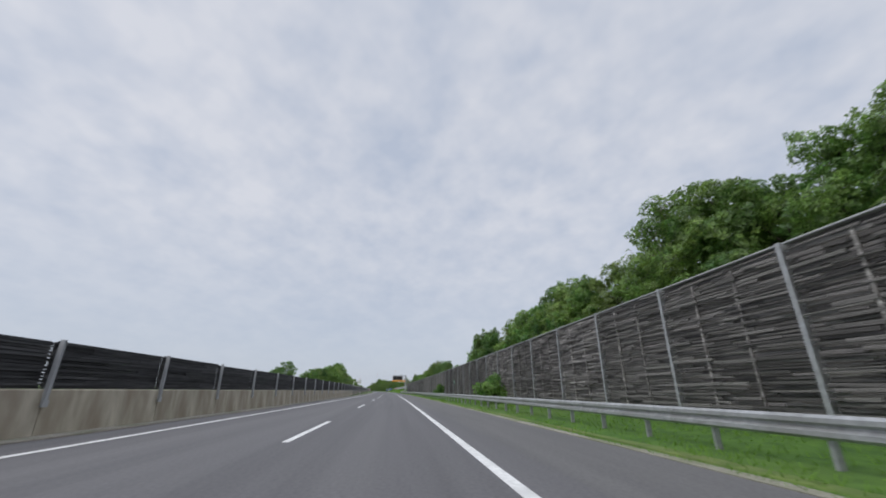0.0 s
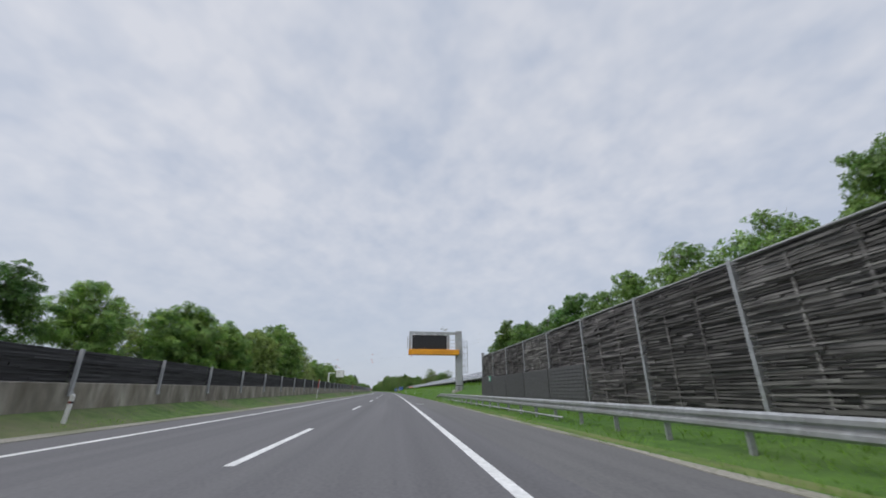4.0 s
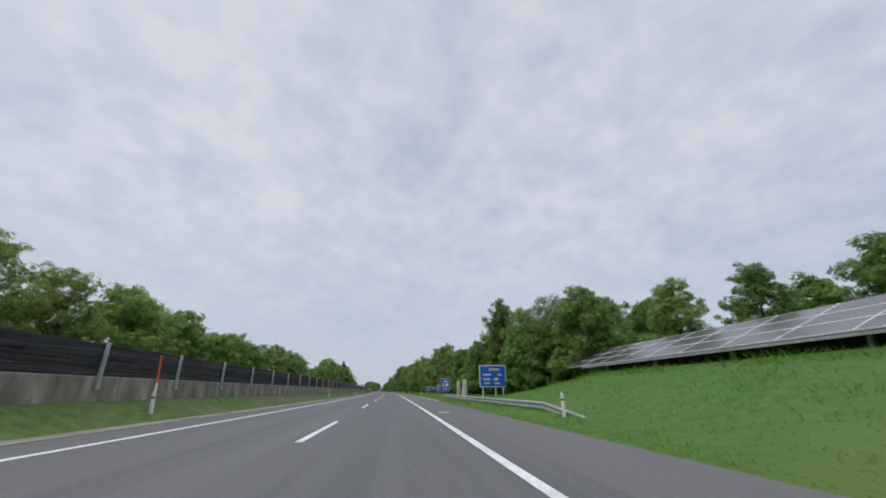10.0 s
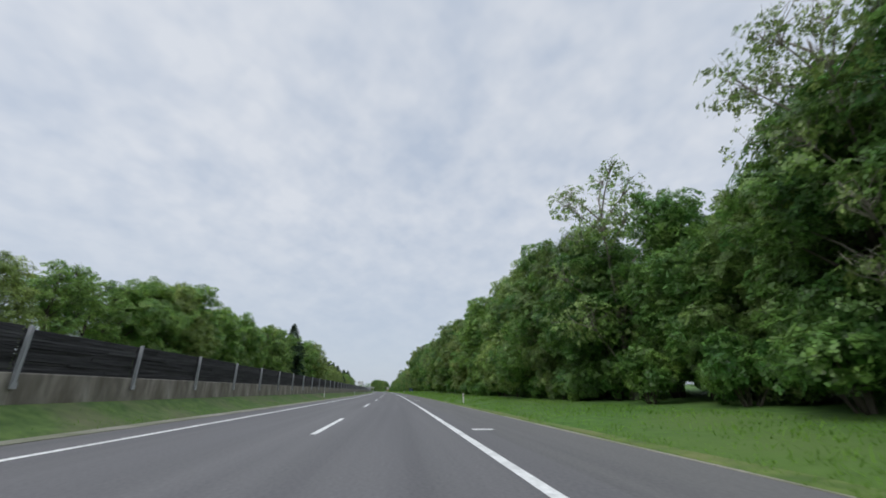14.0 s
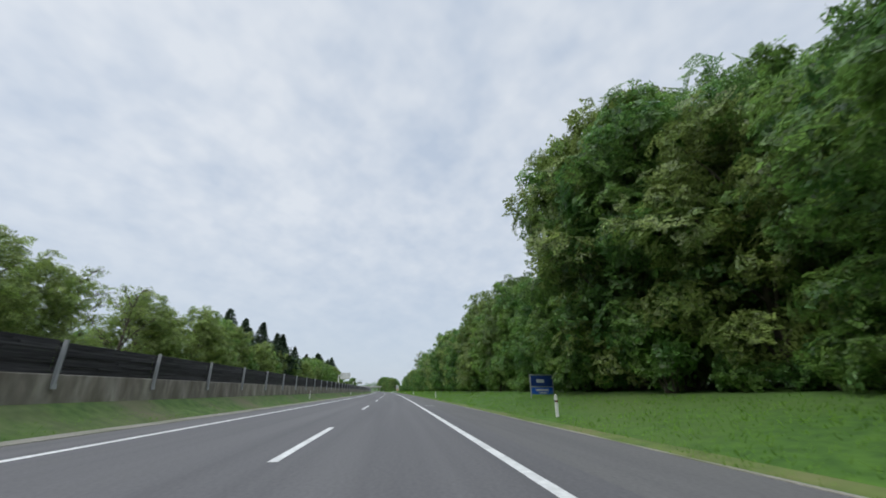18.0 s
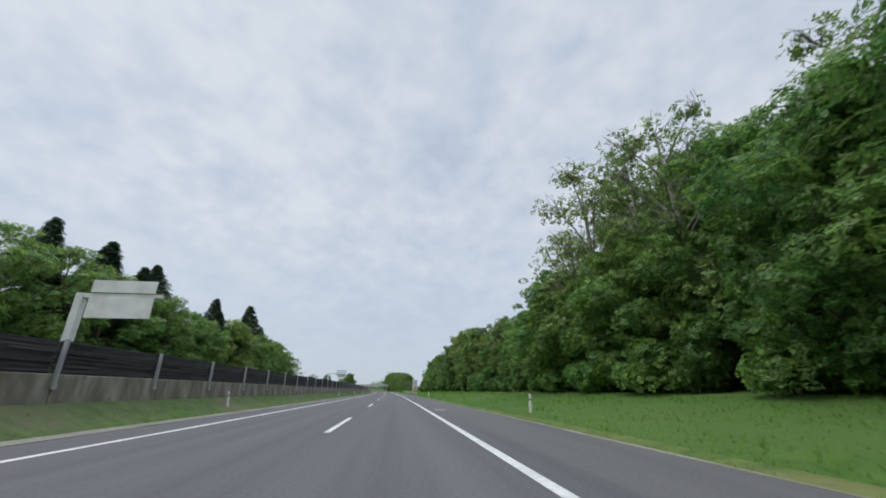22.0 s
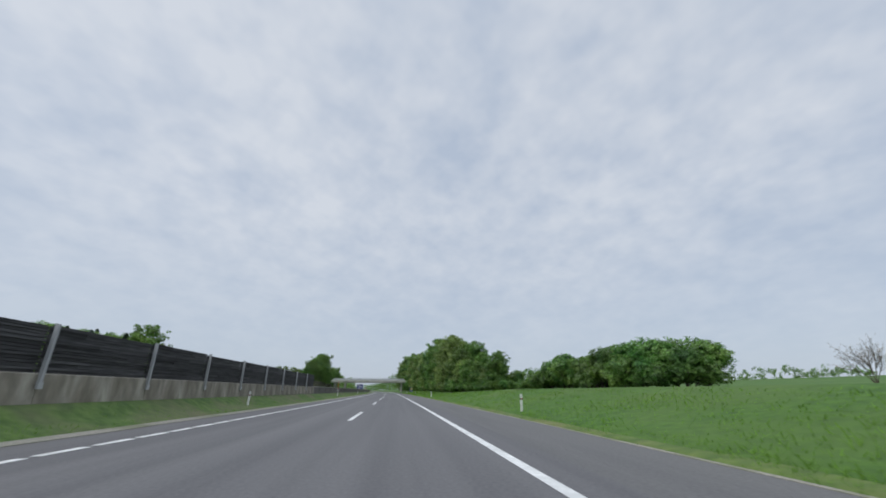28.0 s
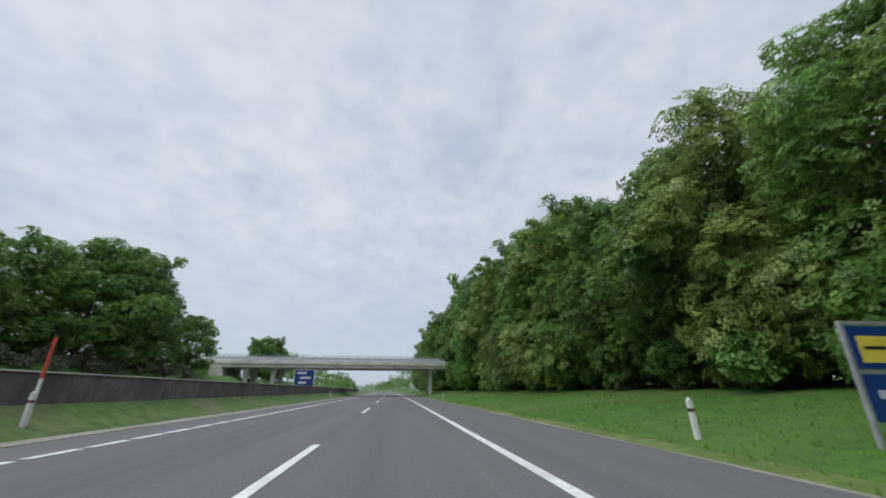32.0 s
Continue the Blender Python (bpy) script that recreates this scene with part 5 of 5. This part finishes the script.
while s < 906:
    u = rt.uniform(-29, -25.5)
    if 452 < s < 462:
        s += 6
        continue
    kind = rt.choice(("airy", "airy", "back", "mixed"))
    if 640 < s < 760:
        kind = "mixed" if rt.random() < 0.75 else "back"
    if 270 < s < 290 or 316 < s < 332 or 352 < s < 366 or 496 < s < 512 or 188 < s < 200 or 690 < s < 700:
        kind = "light"
    heap("wood_left", kind, s, u, (between(s, xs, ys) - 0.8) * rt.uniform(0.84, 1.03), rt.uniform(1.0, 1.25))
    s += rt.uniform(4.2, 6.2)
s = 190.0
while s < 900:
    if not 268 < s < 288:
        heap("wood_left", "shrub", s, rt.uniform(-24.5, -23.2), rt.uniform(2.2, 3.8), 1.2)
    s += rt.uniform(4.0, 6.5)
for s, h in ((731, 15.4), (737, 14.6), (744, 13.6), (752, 16.2), (759, 14.6), (766, 15.2), (774, 15), (781, 13.4), (812, 13.6), (826, 15), (835, 16), (840, 14.6), (845, 16.4), (860, 15.2), (867, 14),
             (877, 17.4), (887, 14.4), (900, 13)):
    heap("wood_left", "spruce", s, rt.uniform(-31, -28.5), h, rt.uniform(2.1, 2.7))
plant("spruce", 611, -24.6, 17.6, 2.2)
for s, h, k in ((112, 5.6, "airy"), (117, 6.6, "airy"), (123, 8.8, "airy"), (128, 6.4, "light"), (148, 6.4, "airy"), (156, 7.4, "airy"), (164, 8.4, "full"), (172, 8.8, "mixed"),
                (178, 9.6, "full"), (912, 9.8, "light"), (952, 6.6, "light"), (944, 5.2, "mixed"), (992, 7.6, "mixed"), (1003, 5.2, "full"), (1050, 6.8, "full"), 
                (1118, 4.0, "mixed"), (1124, 4.4, "mixed"), (1132, 4.5, "mixed"),
                (1141, 4.4, "mixed"), (1150, 4.8, "full"), (1158, 6.0, "full"), (1164, 8.4, "full"), (1170, 9.4, "full"), (1176, 10.8, "full"), (1182, 12.8, "full"), (1188, 13.8, "full"),
                (1195, 11.8, "full"), (1203, 8.6, "full"), (1236, 9.5, "full"), (1245, 10.5, "full"), (1252, 9, "full")):
    plant(k, s, rt.uniform(-30, -28) if s > 1065 else rt.uniform(-29, -26), h, rt.uniform(1.1, 1.35))
# dark wooded slope far to the left
for i in range(112):
    ws, wu = 1112 + 1.6 * i + rt.uniform(-2, 2), rt.uniform(-120, -102)
    top = between(ws, [1112, 1150, 1186, 1240, 1290], [19, 23, 25.5, 19, 15])
    heap("wooded_slope", rt.choice(("far_spruce", "far_spruce", "far_spruce", "back")), ws, wu, top * rt.uniform(0.9, 1.0) - ground_z(ws, wu), 1.35)

# rough dry brush on the bank above the dark wall
s = 1062.0
while s < 1200:
    heap("bank_brush", "brush", s, rt.uniform(-27.2, -24.6), rt.uniform(0.8, 1.7), rt.uniform(0.9, 1.5))
    s += rt.uniform(0.45, 0.9)
raise_heaps("wood_inner", "green broadleaf wood behind the roadside trees")
raise_heaps("wood_left", "mixed wood of pale and green trees and dark spruces across the road")
raise_heaps("wooded_slope", "dark spruce wood on a distant slope")
raise_heaps("bank_brush", "dry brown brush on the bank above the wall")


def far_wood(name, label, n, s0, s1, u0, u1, top, size, seed):
    """Leaf masses of woods that stay far off, in one mesh."""
    rg = np.random.default_rng(seed)
    k = max(8, int((s1 - s0) * abs(u1 - u0) / 60))
    cl = np.zeros((k, 4))
    for i in range(k):
        s, u = rg.uniform(s0, s1), rg.uniform(u0, u1)
        hh = top * rg.uniform(0.45, 0.92)
        p = P(s, u, ground_z(min(s, 1400), max(-300, min(u, 300))))
        cl[i] = (p.x, p.y, p.z + hh * rg.uniform(0.04, 0.95), hh * 0.28)
    p, d = clump_points(rg, cl, n, 0.5)
    single(name, quad_mesh(name, leaf_quads(rg, p, d + np.array([0, 0, 0.4]), size), LEAF), LEAF, label, "wood", kind="stuff")


far_wood("far_wood_right", "green wood along the road beyond the bridge", 9000, 1290, 1900, 13, 34, 17, 1.1, 1)
far_wood("far_wood_left", "green wood beyond the bridge across the opposite carriageway", 9000, 1262, 1900, -42, -25, 13, 1.1, 2)
far_wood("far_wood_end", "green wood closing the view far down the road", 7000, 1900, 2250, -150, 60, 16, 1.8, 3)
far_wood("far_tree_line", "low line of trees behind the field", 5000, 900, 1500, 190, 260, 7, 1.5, 4)
far_wood("far_wood_behind", "green wood behind the first trees across the road", 8000, 420, 900, -50, -33, 12, 1.1, 5)
far_wood("far_wood_back_right", "green wood behind the front trees", 9000, 420, 925, 24, 36, 11, 1.2, 6)


def bank_height(s, u):
    """Ground heights beside the road for whole arrays of places."""
    knots = [6.78] + list(BANK) if u[0] > 0 else [-8.3, -7.85, -7.2, -6.42]
    if u[0] > 0:
        zs = [np.zeros(len(s))] + [np.interp(s, S_KNOT, BANK[k]) for k in BANK]
    else:
        w = np.interp(s, [70, 170, 220], [0.03, 0.5, 0.68])
        zs = [w * 0.6, w, w * 0.42, w * 0]
    zs, knots = np.stack(zs), np.array(knots)
    k = np.clip(np.searchsorted(knots, u) - 1, 0, len(knots) - 2)
    f = np.clip((u - knots[k]) / (knots[k + 1] - knots[k]), 0, 1)
    i = np.arange(len(s))
    return zs[k, i] * (1 - f) + zs[k + 1, i] * f


def grass_strip(name, label, n, s0, s1, pick, seed, tall=(0.05, 0.14), half=(0.008, 0.02), mat=BLADE):
    """Tufts of blades on the bank, in one mesh."""
    rg = np.random.default_rng(seed)
    s, u = rg.uniform(s0, s1, n), pick(rg, n)
    z = bank_height(s, u) + 0.0
    a = s / R
    p = np.stack([-R + (R + u) * np.cos(a), (R + u) * np.sin(a), z - 0.01], axis=1)
    patch = 0.75 + 0.5 * np.sin(s * 0.9 + 3 * np.sin(u * 1.3)) * np.sin(u * 2.1 + s * 0.23)
    h = rg.uniform(*tall, n) * patch.clip(0.35, 1.3)
    turn, w = rg.uniform(0, 2 * pi, n), rg.uniform(*half, n)
    lean = h * rg.uniform(0.5, 1.7, n)
    top = p + np.stack([np.cos(turn) * lean, np.sin(turn) * lean, h], axis=1)
    side = np.stack([-np.sin(turn) * w, np.cos(turn) * w, np.zeros(n)], axis=1)
    single(name, quad_mesh(name, np.stack([p + side, p - side, top - side * 0.2, top + side * 0.2], axis=1), mat), mat, label, "grass", kind="stuff")


grass_strip("verge_grass_right", "uneven green grass along the shoulder's edge", 70000, -5, 1180, lambda g, n: 6.80 + np.abs(g.normal(0, 0.3, n)), 1, (0.03, 0.10), (0.006, 0.014))
grass_strip("verge_grass_left", "uneven green grass along the median gutter", 70000, 64, 1180, lambda g, n: -6.42 - np.abs(g.normal(0, 0.55, n)).clip(0, 1.5), 2, (0.03, 0.12), (0.006, 0.014))
grass_strip("bank_grass", "tufted green grass on the bank beside the road", 300000, 0, 1180, lambda g, n: g.uniform(7.1, 12.4, n), 3, (0.04, 0.15), (0.007, 0.018))
grass_strip("tall_bank_grass", "long ragged grass below the solar panels", 16000, 188, 386, lambda g, n: g.uniform(12.0, 13.1, n), 4, (0.10, 0.32), (0.008, 0.02))
